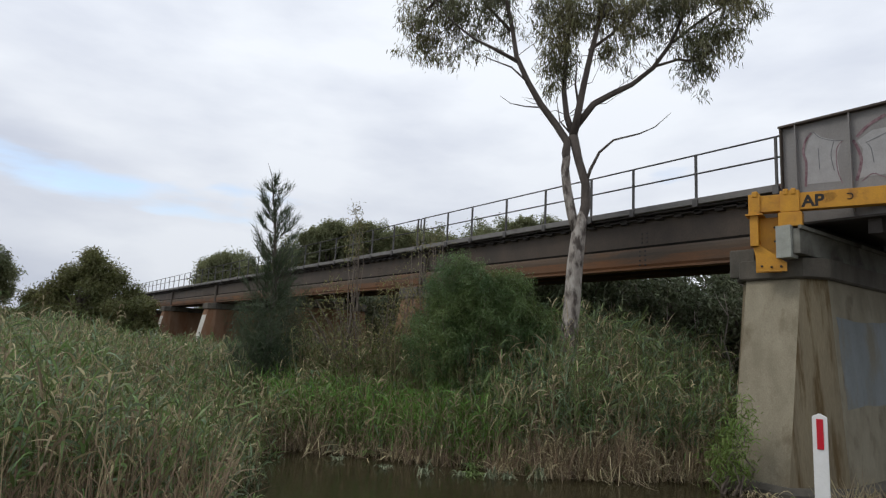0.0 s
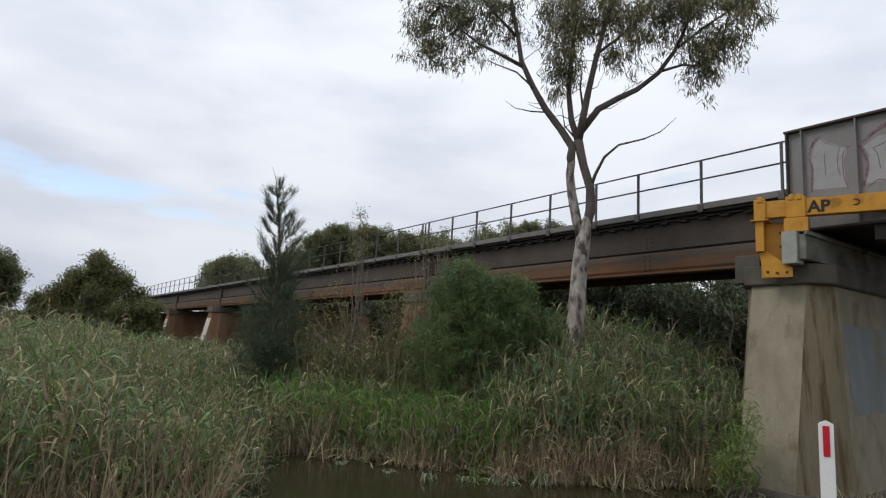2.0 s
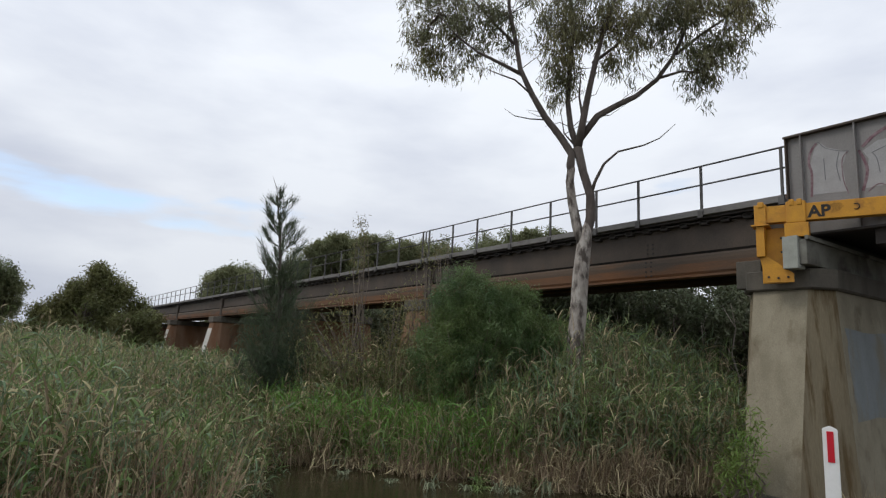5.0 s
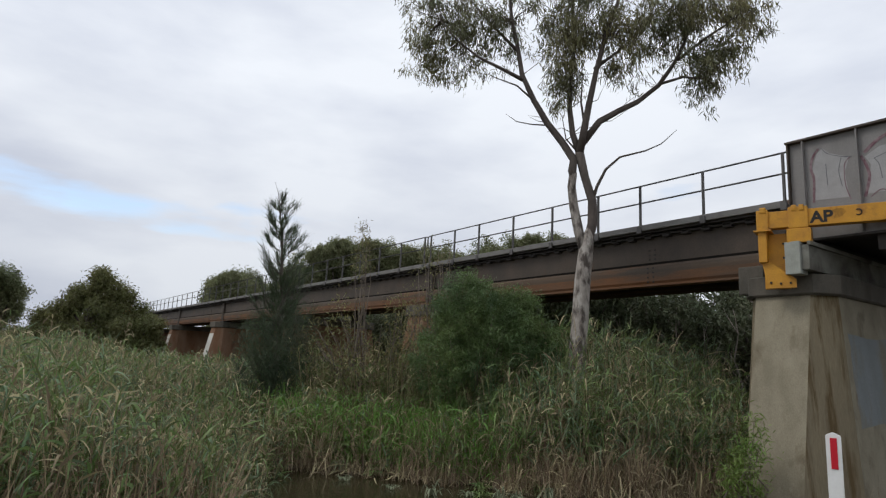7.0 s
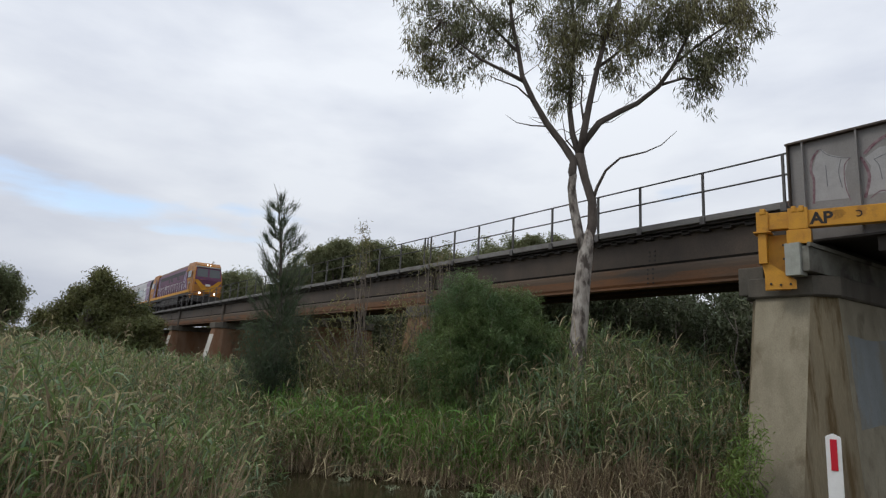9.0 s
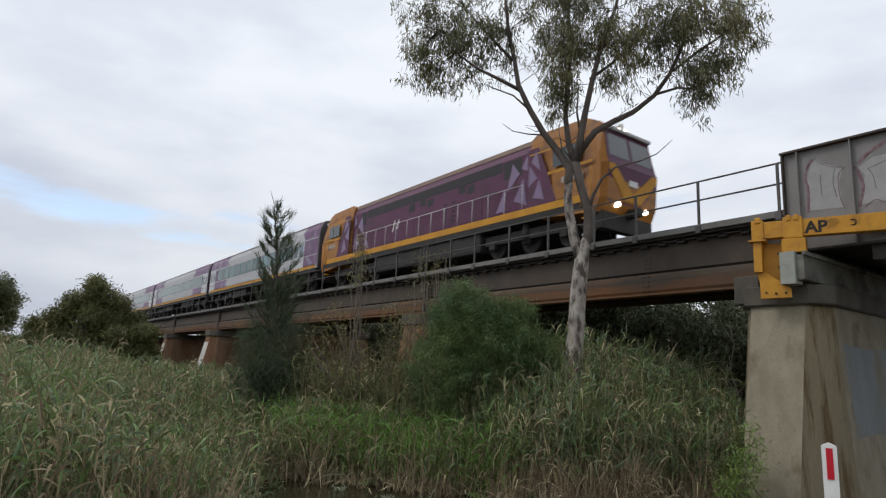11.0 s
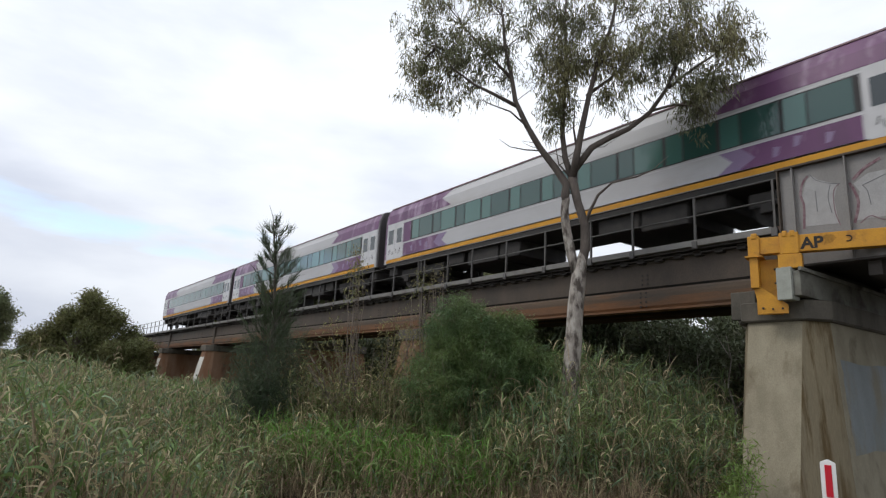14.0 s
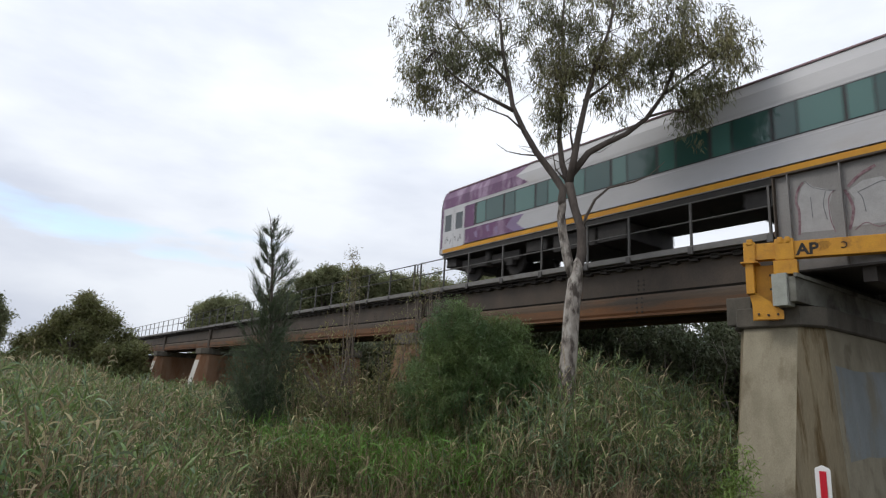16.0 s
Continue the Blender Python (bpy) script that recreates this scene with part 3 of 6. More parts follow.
# ---- the impact beam, road marker ----
def impact_beam():
    """The yellow steel beam that guards the span, hung on brackets at the pier cap."""
    th = empty("impact_beam", label="worn yellow steel impact beam bracketed to the pier cap", category="beam")
    px, py = 12.98, 6.42
    skew = pose(px, py, 0, 0, 0, 18)

    def put(name, bm, mat=YELLOW, parent=th, label=""):
        bm.transform(skew)
        return part(name, bm, mat, parent, label)

    put("beam", boxed(-0.11, 0.11, -21.0, 0.06, 5.70, 6.06, bevel=0.015))
    put("end_saddle", boxed(-0.15, 0.15, -0.13, 0.10, 5.66, 6.10, bevel=0.02))
    put("saddle", boxed(-0.15, 0.15, -0.86, -0.50, 5.66, 6.12, bevel=0.02))
    for a, b in ((-0.09, 0.03), (-0.8, -0.7), (-0.66, -0.56)):
        put("strap", boxed(-0.17, 0.17, a, b, 6.02, 6.16, bevel=0.03))
    put("hanger", boxed(-0.13, 0.13, -0.08, 0.08, 4.98, 5.70, bevel=0.01))
    put("flange_plate", boxed(-0.19, 0.19, -0.18, 0.16, 5.63, 5.665, bevel=0.006))
    put("saddle_foot", boxed(-0.16, 0.16, -0.90, -0.46, 5.36, 5.655, bevel=0.012))
    g = bmesh.new()
    vs = [(-0.04, 0.04, 5.0), (-0.04, -0.10, 5.0), (-0.04, -0.58, 4.62), (-0.04, -0.58, 4.44), (-0.04, -0.06, 4.44)]
    a = [g.verts.new(v) for v in vs]
    b = [g.verts.new((v[0] + 0.05, v[1], v[2])) for v in vs]
    g.faces.new(a)
    g.faces.new(b[::-1])
    for i in range(5):
        g.faces.new((a[i], b[i], b[(i + 1) % 5], a[(i + 1) % 5]))
    bmesh.ops.recalc_face_normals(g, faces=g.faces)
    put("gusset", g)
    put("back_plate", boxed(0.13, 0.17, -0.46, 0.02, 4.44, 5.62, bevel=0.006))
    for y, z in ((-0.12, 4.55), (-0.30, 4.53), (-0.48, 4.54), (-0.36, 5.4), (-0.36, 5.1)):
        put("bolt", boxed(-0.075, -0.03, y - 0.02, y + 0.02, z - 0.02, z + 0.02, bevel=0.008) if z < 5 else boxed(0.10, 0.13, y - 0.02, y + 0.02, z - 0.02, z + 0.02, bevel=0.006), DARKSTEEL, th, "dark bolt head")

    # spray-painted letters on the beam's face
    def letter(txt, y, size, sx=1.0):
        c = bpy.data.curves.new("letters", "FONT")
        c.body, c.size, c.extrude, c.offset = txt, size, 0.002, 0.012
        ob = new("spray_letters", c)
        ob.matrix_basis = skew @ Matrix.Translation((-0.114, y, 5.76)) @ Matrix(((0, 0, -1, 0), (-1, 0, 0, 0), (0, 1, 0, 0), (0, 0, 0, 1))) @ Matrix.Diagonal((sx, 1, 1, 1))
        me = bpy.data.meshes.new_from_object(ob.evaluated_get(bpy.context.evaluated_depsgraph_get()))
        m = ob.matrix_basis.copy()
        bpy.data.objects.remove(ob)
        me.transform(m)
        me.materials.clear()
        me.materials.append(BLACKPAINT)
        o2 = new("spray_letters", me)
        o2.parent = th
        tagged(o2, "black spray-painted letters")
    letter("AP", -0.90, 0.33, 1.0)
    smear = bmesh.new()
    rim = [(-1.30, 5.80), (-1.44, 5.84), (-1.52, 5.93), (-1.47, 6.0), (-1.36, 6.01), (-1.27, 5.98), (-1.33, 5.90)]
    smear.faces.new([smear.verts.new((-0.1135, y, z)) for y, z in rim])
    put("spray_smear", smear, SMEAR, th, "sooty smear of spray paint")
    ring = bmesh.new()
    for k in range(9):
        a0, a1 = 0.9 + k * 0.5, 0.9 + (k + 1) * 0.5
        tube(ring, [(-0.115, -1.72 + 0.055 * math.cos(a0), 5.90 + 0.06 * math.sin(a0)), (-0.115, -1.72 + 0.055 * math.cos(a1), 5.90 + 0.06 * math.sin(a1))], 0.011, 5)
    put("spray_mark", ring, BLACKPAINT, th, "black spray-painted hook")
    return th


impact_beam()


def crosshead():
    """The pale steel-faced bearing beam that carries the road span across the pier cap."""
    th = empty("bearing_beam", label="grey-green bearing beam across the pier cap", category="beam")
    part("web", boxed(13.05, 19.3, 5.55, 5.98, 4.78, 5.30, bevel=0.02), BEAMGREY, th)
    part("end_block", boxed(12.98, 13.3, 5.70, 6.0, 4.70, 5.38, bevel=0.015), PALEGREEN, th, "pale grey end block")
    part("lip", boxed(13.0, 19.3, 5.50, 5.56, 5.28, 5.36), BEAMGREY, th)
    return th


crosshead()


def overpaint():
    bm = bmesh.new()
    # lies on the battered side of the pier
    def at(x, z):
        g = BATTER * (4.32 - z) / 4.32
        return (x, 6.33 - 0.89 - 0.36 * g - 0.004, z)
    q = [at(14.2, 3.52), at(18.4, 3.62), at(18.5, 1.72), at(14.22, 1.72)]
    r = random.Random(8)
    edge = []
    for i in range(4):
        p0, p1 = Vector(q[i]), Vector(q[(i + 1) % 4])
        for k in range(9):
            v = p0.lerp(p1, k / 9)
            edge.append(at(v.x + r.uniform(-.05, .05), v.z + r.uniform(-.05, .05)))
    a = [bm.verts.new(v) for v in edge]
    b = [bm.verts.new((v[0], v[1] + 0.004, v[2])) for v in edge]
    bm.faces.new(a)
    for i in range(len(a)):
        bm.faces.new((a[i], b[i], b[(i + 1) % len(a)], a[(i + 1) % len(a)]))
    bmesh.ops.recalc_face_normals(bm, faces=bm.faces)
    p = [o for o in scene.objects if o.name == "bridge_pier"][0]
    part("overpaint", bm, PATCH, p, "blue-grey paint patch over graffiti")


overpaint()


def guide_post(x, y, z0, turn, lean=0.0):
    th = empty("guide_post", pose(x, y, z0, 0, lean, turn), label="white plastic roadside guide post with red reflector", category="guide post")
    bm = bmesh.new()
    prof = [(-0.045, 0.0), (0.045, 0.0), (0.045, 1.14), (0.0, 1.162), (-0.045, 1.14)]
    a = [bm.verts.new((u, -0.012, z)) for u, z in prof]
    b = [bm.verts.new((u, 0.012, z)) for u, z in prof]
    bm.faces.new(a)
    bm.faces.new(b[::-1])
    for i in range(5):
        bm.faces.new((a[i], b[i], b[(i + 1) % 5], a[(i + 1) % 5]))
    bmesh.ops.recalc_face_normals(bm, faces=bm.faces)
    bmesh.ops.bevel(bm, geom=bm.edges[:], offset=0.004, segments=2, affect="EDGES")
    part("blade", bm, POSTWHITE, th)
    part("reflector", boxed(-0.020, 0.020, -0.018, -0.011, 0.925, 1.125, bevel=0.002), REDREF, th, "red reflective strip")
    return th


guide_post(4.63, 1.89, 1.10, -67)


# ---- the train ----
SILVER = mk("silver coach paint", (0.46, 0.455, 0.46), (0.40, 0.395, 0.40), 0.6, 0.5, 0.15, bump=0.05, stain=(0.40, 0.38, 0.37), stain_scale=0.7, stretch=(1, 0.3, 1), grain=0.03)
ENDGREY = mk("grimy coach end", (0.055, 0.048, 0.05), (0.085, 0.075, 0.078), 1.5, 0.6, bump=0.1)
COACHROOF = mk("dusty coach roof", (0.36, 0.33, 0.33), (0.30, 0.27, 0.27), 0.8, 0.6, bump=0.1, grain=0.03)
ROOFLINE = mk("purple-brown gutter", (0.27, 0.18, 0.20), (0.22, 0.15, 0.16), 1, 0.6, bump=0)
LOCOPURPLE = mk("maroon-purple hood paint", (0.11, 0.026, 0.072), (0.078, 0.02, 0.052), 1.4, 0.55, bump=0.08, stain=(0.055, 0.025, 0.04), stain_scale=1.2, grain=0.03)
PURPLE = mk("purple coach paint", (0.145, 0.05, 0.135), (0.10, 0.038, 0.095), 0.8, 0.4, bump=0.03, grain=0.03, stain=(0.27, 0.18, 0.265), stain_scale=1.7, stain_at=0.51, stretch=(1, 1.5, 0.5))
MAUVE = mk("mauve coach paint", (0.24, 0.17, 0.28), (0.20, 0.14, 0.24), 0.9, 0.4, bump=0.03, grain=0.03)
TRAINYEL = mk("yellow train stripe", (0.58, 0.275, 0.012), (0.48, 0.215, 0.012), 1.2, 0.6, bump=0.03, grain=0.03)
ORANGE = mk("orange cab paint", (0.39, 0.16, 0.02), (0.29, 0.112, 0.016), 1.1, 0.5, bump=0.05, stain=(0.20, 0.085, 0.03), stain_scale=1.6, stain_at=0.5)
DOORWHITE = mk("white coach door", (0.56, 0.555, 0.56), (0.47, 0.465, 0.47), 1.2, 0.4, bump=0.03, grain=0.03)
LOCOROOF = mk("grimy locomotive roof", (0.20, 0.13, 0.09), (0.14, 0.09, 0.075), 1.5, 0.7)
GRILLE = mk("black grille", (0.018, 0.016, 0.017), (0.028, 0.025, 0.026), 30, 0.6)
UNDER = mk("sooty underframe", (0.028, 0.026, 0.025), (0.045, 0.04, 0.036), 3, 0.8)
NUMBERBROW = mk("pale grey lettering and lit-brow paint", (0.42, 0.40, 0.38), (0.34, 0.33, 0.31), 3, 0.5, bump=0)
HANDWHITE = mk("white handrail paint", (0.75, 0.75, 0.72), (0.65, 0.65, 0.62), 3, 0.5, bump=0)


def glass_material(name, c, rough=0.06):
    m = bpy.data.materials.new(name)
    m.use_nodes = True
    b = m.node_tree.nodes["Principled BSDF"]
    b.inputs["Base Color"].default_value = (*c, 1)
    b.inputs["Roughness"].default_value = rough
    b.inputs["Specular IOR Level"].default_value = 0.8
    return m


GLASS = glass_material("tinted green coach glass", (0.028, 0.075, 0.064))
# paler panes have bright reflections put into their base colour
GLASSREFLECT = glass_material("green coach glass with painted reflection", (0.06, 0.145, 0.125))
GLASSDARK = glass_material("dark cab glass", (0.03, 0.04, 0.042))


def lamp_material():
    m = bpy.data.materials.new("lit headlight")
    m.use_nodes = True
    b = m.node_tree.nodes["Principled BSDF"]
    b.inputs["Emission Color"].default_value = (1, 0.93, 0.8, 1)
    b.inputs["Emission Strength"].default_value = 5.0
    return m


LIT = lamp_material()
COACH, PITCH = 22.25, 22.8


def flat_poly(bm, pts, side, x, thick=0.004):
    """A thin plate with the (y, z) outline on the side of a vehicle."""
    a = [bm.verts.new((side * x, y, z)) for y, z in pts]
    b = [bm.verts.new((side * (x + thick), y, z)) for y, z in pts]
    k = len(pts)
    bm.faces.new(a)
    bm.faces.new(b[::-1])
    for i in range(k):
        bm.faces.new((a[i], b[i], b[(i + 1) % k], a[(i + 1) % k]))


def plate(pts, x, sides=(-1, 1)):
    out = []
    for s in sides:
        bm = bmesh.new()
        flat_poly(bm, pts, s, x)
        bmesh.ops.recalc_face_normals(bm, faces=bm.faces)
        out.append(bm)
    return out


def wheelset(th, yc, name="bogie", axles=(-1.2, 1.2)):
    """A bogie: side frames, axle boxes, springs and four wheels."""
    bg = part(name, boxed(-1.0, 1.0, yc - 0.35, yc + 0.35, 0.55, 0.85, bevel=0.03), UNDER, th)
    for s in (-1, 1):
        part("side_frame", boxed(s * 1.05 - 0.07, s * 1.05 + 0.07, yc + axles[0] - 0.45, yc + axles[-1] + 0.45, 0.48, 0.86, bevel=0.03), UNDER, bg)
        for d in axles:
            bm = tubed([(s * 0.72, yc + d, 0.46), (s * 0.86, yc + d, 0.46)], 0.46, 20)
            part("wheel", bm, UNDER, bg)
            part("axle_box", boxed(s * 1.05 - 0.12, s * 1.05 + 0.12, yc + d - 0.17, yc + d + 0.17, 0.3, 0.62, bevel=0.03), UNDER, bg)
        part("spring", tubed([(s * 1.1, yc, 0.4), (s * 1.1, yc, 1.0)], 0.16, 10), UNDER, bg)
    return bg


def raise_body(th, dz):
    """Lift all that stands on a vehicle so far."""
    for c in th.children_recursive:
        for v in c.data.vertices:
            v.co.z += dz


def cant_panels(th, Y, reach):
    """Purple along the sloping edge of the roof, as far as reach at three heights."""
    for s in (-1, 1):
        bm = bmesh.new()
        pr = [(1.466, 3.08), (1.427, 3.50), (1.29, 3.85)]
        lo = [bm.verts.new((s * x, Y(0.14), z)) for x, z in pr]
        hi = [bm.verts.new((s * x, Y(q), z)) for (x, z), q in zip(pr, reach)]
        for i in range(2):
            bm.faces.new((lo[i], hi[i], hi[i + 1], lo[i + 1]))
        part("cant_panel", bm, PURPLE, th, "purple livery panel")


def coach(lead):
    """A coach; the one behind the engine has its front doors set well back from the end."""
    th = empty("passenger_coach", label="silver passenger coach with long purple end behind the engine" if lead else "silver passenger coach with purple ends and yellow stripe", category="railway coach", group="train coaches")
    L = COACH
    wall = [(-1.45, 1.12), (1.45, 1.12), (1.46, 1.3), (1.46, 3.08), (1.42, 3.50), (1.27, 3.87), (-1.27, 3.87), (-1.42, 3.50), (-1.46, 3.08), (-1.46, 1.3)]
    part("body", prism(wall, 0.13, L - 0.13), SILVER, th)
    roof = [(-1.27, 3.872), (1.27, 3.872), (1.1, 4.00), (0.7, 4.10), (0, 4.15), (-0.7, 4.10), (-1.1, 4.00)]
    part("roof", prism(roof, 0.13, L - 0.13), COACHROOF, th)
    for s in (-1, 1):
        part("gutter", boxed(s * 1.285 - 0.03, s * 1.285 + 0.03, 0.3, L - 0.3, 3.855, 3.90), ROOFLINE, th)
    # domed ends
    for y0, y1 in ((0.02, 0.129), (L - 0.129, L - 0.02)):
        part("end_wall", prism([(x * 0.97, z) for x, z in wall[:6]] + [(0.9, 4.03), (0, 4.10), (-0.9, 4.03)] + [(x * 0.97, z) for x, z in wall[6:]], y0, y1), ENDGREY, th)
    for y0, y1 in ((-0.26, 0.02), (L - 0.02, L + 0.26)):
        part("gangway", boxed(-0.62, 0.62, y0, y1, 1.0, 3.3, bevel=0.05), UNDER, th, "black rubber gangway")
    part("stripe", plate([(0.3, 1.14), (L - 0.3, 1.14), (L - 0.3, 1.34), (0.3, 1.34)], 1.456), TRAINYEL, th, "yellow waist stripe")
    part("sole_bar", boxed(-1.42, 1.42, 0.3, L - 0.3, 0.92, 1.118), UNDER, th)
    w0 = 3.85 if lead else 1.72
    band = part("window_band", plate([(w0, 2.02), (L - 2.3, 2.02), (L - 2.3, 2.93), (w0, 2.93)], 1.462), GRILLE, th, "black window band")
    part("band_trim", plate([(0.3, 2.95), (L - 0.3, 2.95), (L - 0.3, 2.99), (0.3, 2.99)], 1.461), DOORWHITE, th, "pale line over the windows")
    part("band_trim", plate([(0.3, 1.94), (L - 0.3, 1.94), (L - 0.3, 1.97), (0.3, 1.97)], 1.461), DOORWHITE, th, "pale line under the windows")
    k = 11
    w = (L - 2.5 - w0) / k
    r = random.Random(5)
    for i in range(k):
        a = w0 + 0.1 + i * w
        for s in (-1, 1):
            m = GLASSREFLECT if r.random() < 0.4 else GLASS
            part("pane", plate([(a + 0.05, 2.05), (a + w * 0.62, 2.05), (a + w * 0.62, 2.90), (a + 0.05, 2.90)], 1.467, (s,)), m, band)
            part("pane", plate([(a + w * 0.65, 2.05), (a + w - 0.05, 2.05), (a + w - 0.05, 2.90), (a + w * 0.65, 2.90)], 1.467, (s,)), GLASS if m is GLASSREFLECT else GLASSREFLECT, band)
    for e in (0, 1):
        def Y(v):
            return L - v if e else v
        back = 1.65 if lead and not e else 0.0
        for a, b in ((0.5, 1.3), (1.35, 2.1)) if back else ((0.26, 0.94), (0.99, 1.67)):
            a, b = a + back, b + back
            d = part("door", plate([(Y(a), 1.30), (Y(b), 1.30), (Y(b), 3.06), (Y(a), 3.06)], 1.463), DOORWHITE, th, "white boarding door")
            part("door_window", plate([(Y(a + 0.12), 2.05), (Y(b - 0.12), 2.05), (Y(b - 0.12), 2.75), (Y(a + 0.12), 2.75)], 1.468), GLASSDARK, d)
        if back:
            part("purple_panel", plate([(Y(0.15), 1.345), (Y(2.08), 1.345), (Y(2.08), 1.93), (Y(0.15), 1.93)], 1.4605), PURPLE, th, "purple livery panel")
            part("purple_panel", plate([(Y(0.15), 1.98), (Y(2.08), 1.98), (Y(2.08), 2.94), (Y(0.15), 2.94)], 1.4605), PURPLE, th, "purple livery panel")
            part("mauve_chevron", plate([(Y(0.7), 1.4), (Y(1.2), 1.4), (Y(1.9), 1.9), (Y(1.4), 1.9)], 1.4655), MAUVE, th, "mauve livery chevron")
        if e:
            part("vestibule_panel", plate([(Y(1.66), 2.0), (Y(2.28), 2.0), (Y(2.28), 2.93), (Y(1.66), 2.93)], 1.4605), PURPLE, th)
            part("end_panel", plate([(Y(0.13), 1.345), (Y(0.25), 1.345), (Y(0.25), 3.06), (Y(0.13), 3.06)], 1.4605), PURPLE, th, "purple end panel")
        for s, (y0, z0) in enumerate(((2.4, 1.5), (3.1, 1.62), (3.6, 1.48))):
            if not back:
                part("mauve_mark", plate([(Y(y0), z0), (Y(y0 + 0.13), z0 - 0.02), (Y(y0 + 0.10), z0 + 0.26), (Y(y0 - 0.08), z0 + 0.22)], 1.4655), MAUVE, th, "mauve livery mark")
        if back:
            part("purple_panel", plate([(Y(0.15), 3.0), (Y(2.08), 3.0), (Y(2.08), 3.07), (Y(0.15), 3.07)], 1.4605), PURPLE, th)
            cant_panels(th, Y, (2.1, 2.5, 2.2))
            continue
        pur = part("purple_panel", plate([(Y(1.75), 1.345), (Y(4.6), 1.345), (Y(4.15), 1.6), (Y(4.5), 1.93), (Y(1.75), 1.93)], 1.4605), PURPLE, th, "purple livery panel")
        part("mauve_chevron", plate([(Y(4.6), 1.345), (Y(5.15), 1.345), (Y(4.75), 1.62), (Y(5.1), 1.93), (Y(4.5), 1.93), (Y(4.15), 1.6)], 1.4605), MAUVE, th, "mauve livery chevron")
        part("purple_panel", plate([(Y(0.14), 3.065), (Y(5.0), 3.065), (Y(5.3), 3.10), (Y(0.14), 3.10)], 1.4605), PURPLE, th)
        cant_panels(th, Y, (5.3, 4.6, 5.2))
        # dark scrawls low on the white doors
        for q, (a, z) in enumerate(((0.45, 1.55), (0.6, 1.62), (0.78, 1.5), (1.12, 1.58), (1.3, 1.5), (1.46, 1.6))):
            a += back
            part("door_scrawl", plate([(Y(a), z), (Y(a + 0.03), z), (Y(a + 0.03 + 0.05 * (-1) ** q), z + 0.2), (Y(a + 0.05 * (-1) ** q), z + 0.2)], 1.4685), GRILLE, th, "dark scrawled mark")
    for a, b, z in ((0.35, 1.0, 0.55), (5.1, 6.0, 0.5), (6.2, 7.7, 0.30), (7.8, 9.3, 0.42), (12.9, 14.0, 0.35), (14.1, 15.9, 0.33), (16.2, 17.2, 0.5), (L - 1.0, L - 0.35, 0.55)):
        part("equipment_box", boxed(-1.25, 1.25, a, b, z, 0.918, bevel=0.04), UNDER, th, "sooty equipment box")
    for a in (9.7, 11.3):
        part("brake_pipe", tubed([(-0.4, a, 0.95), (-0.4, a + 0.1, 0.72), (-0.4, a + 0.9, 0.70), (-0.4, a + 1.0, 0.95)], 0.035, 6), UNDER, th)
    raise_body(th, 0.10)
    for yc in (2.9, L - 2.9):
        wheelset(th, yc)
    return th


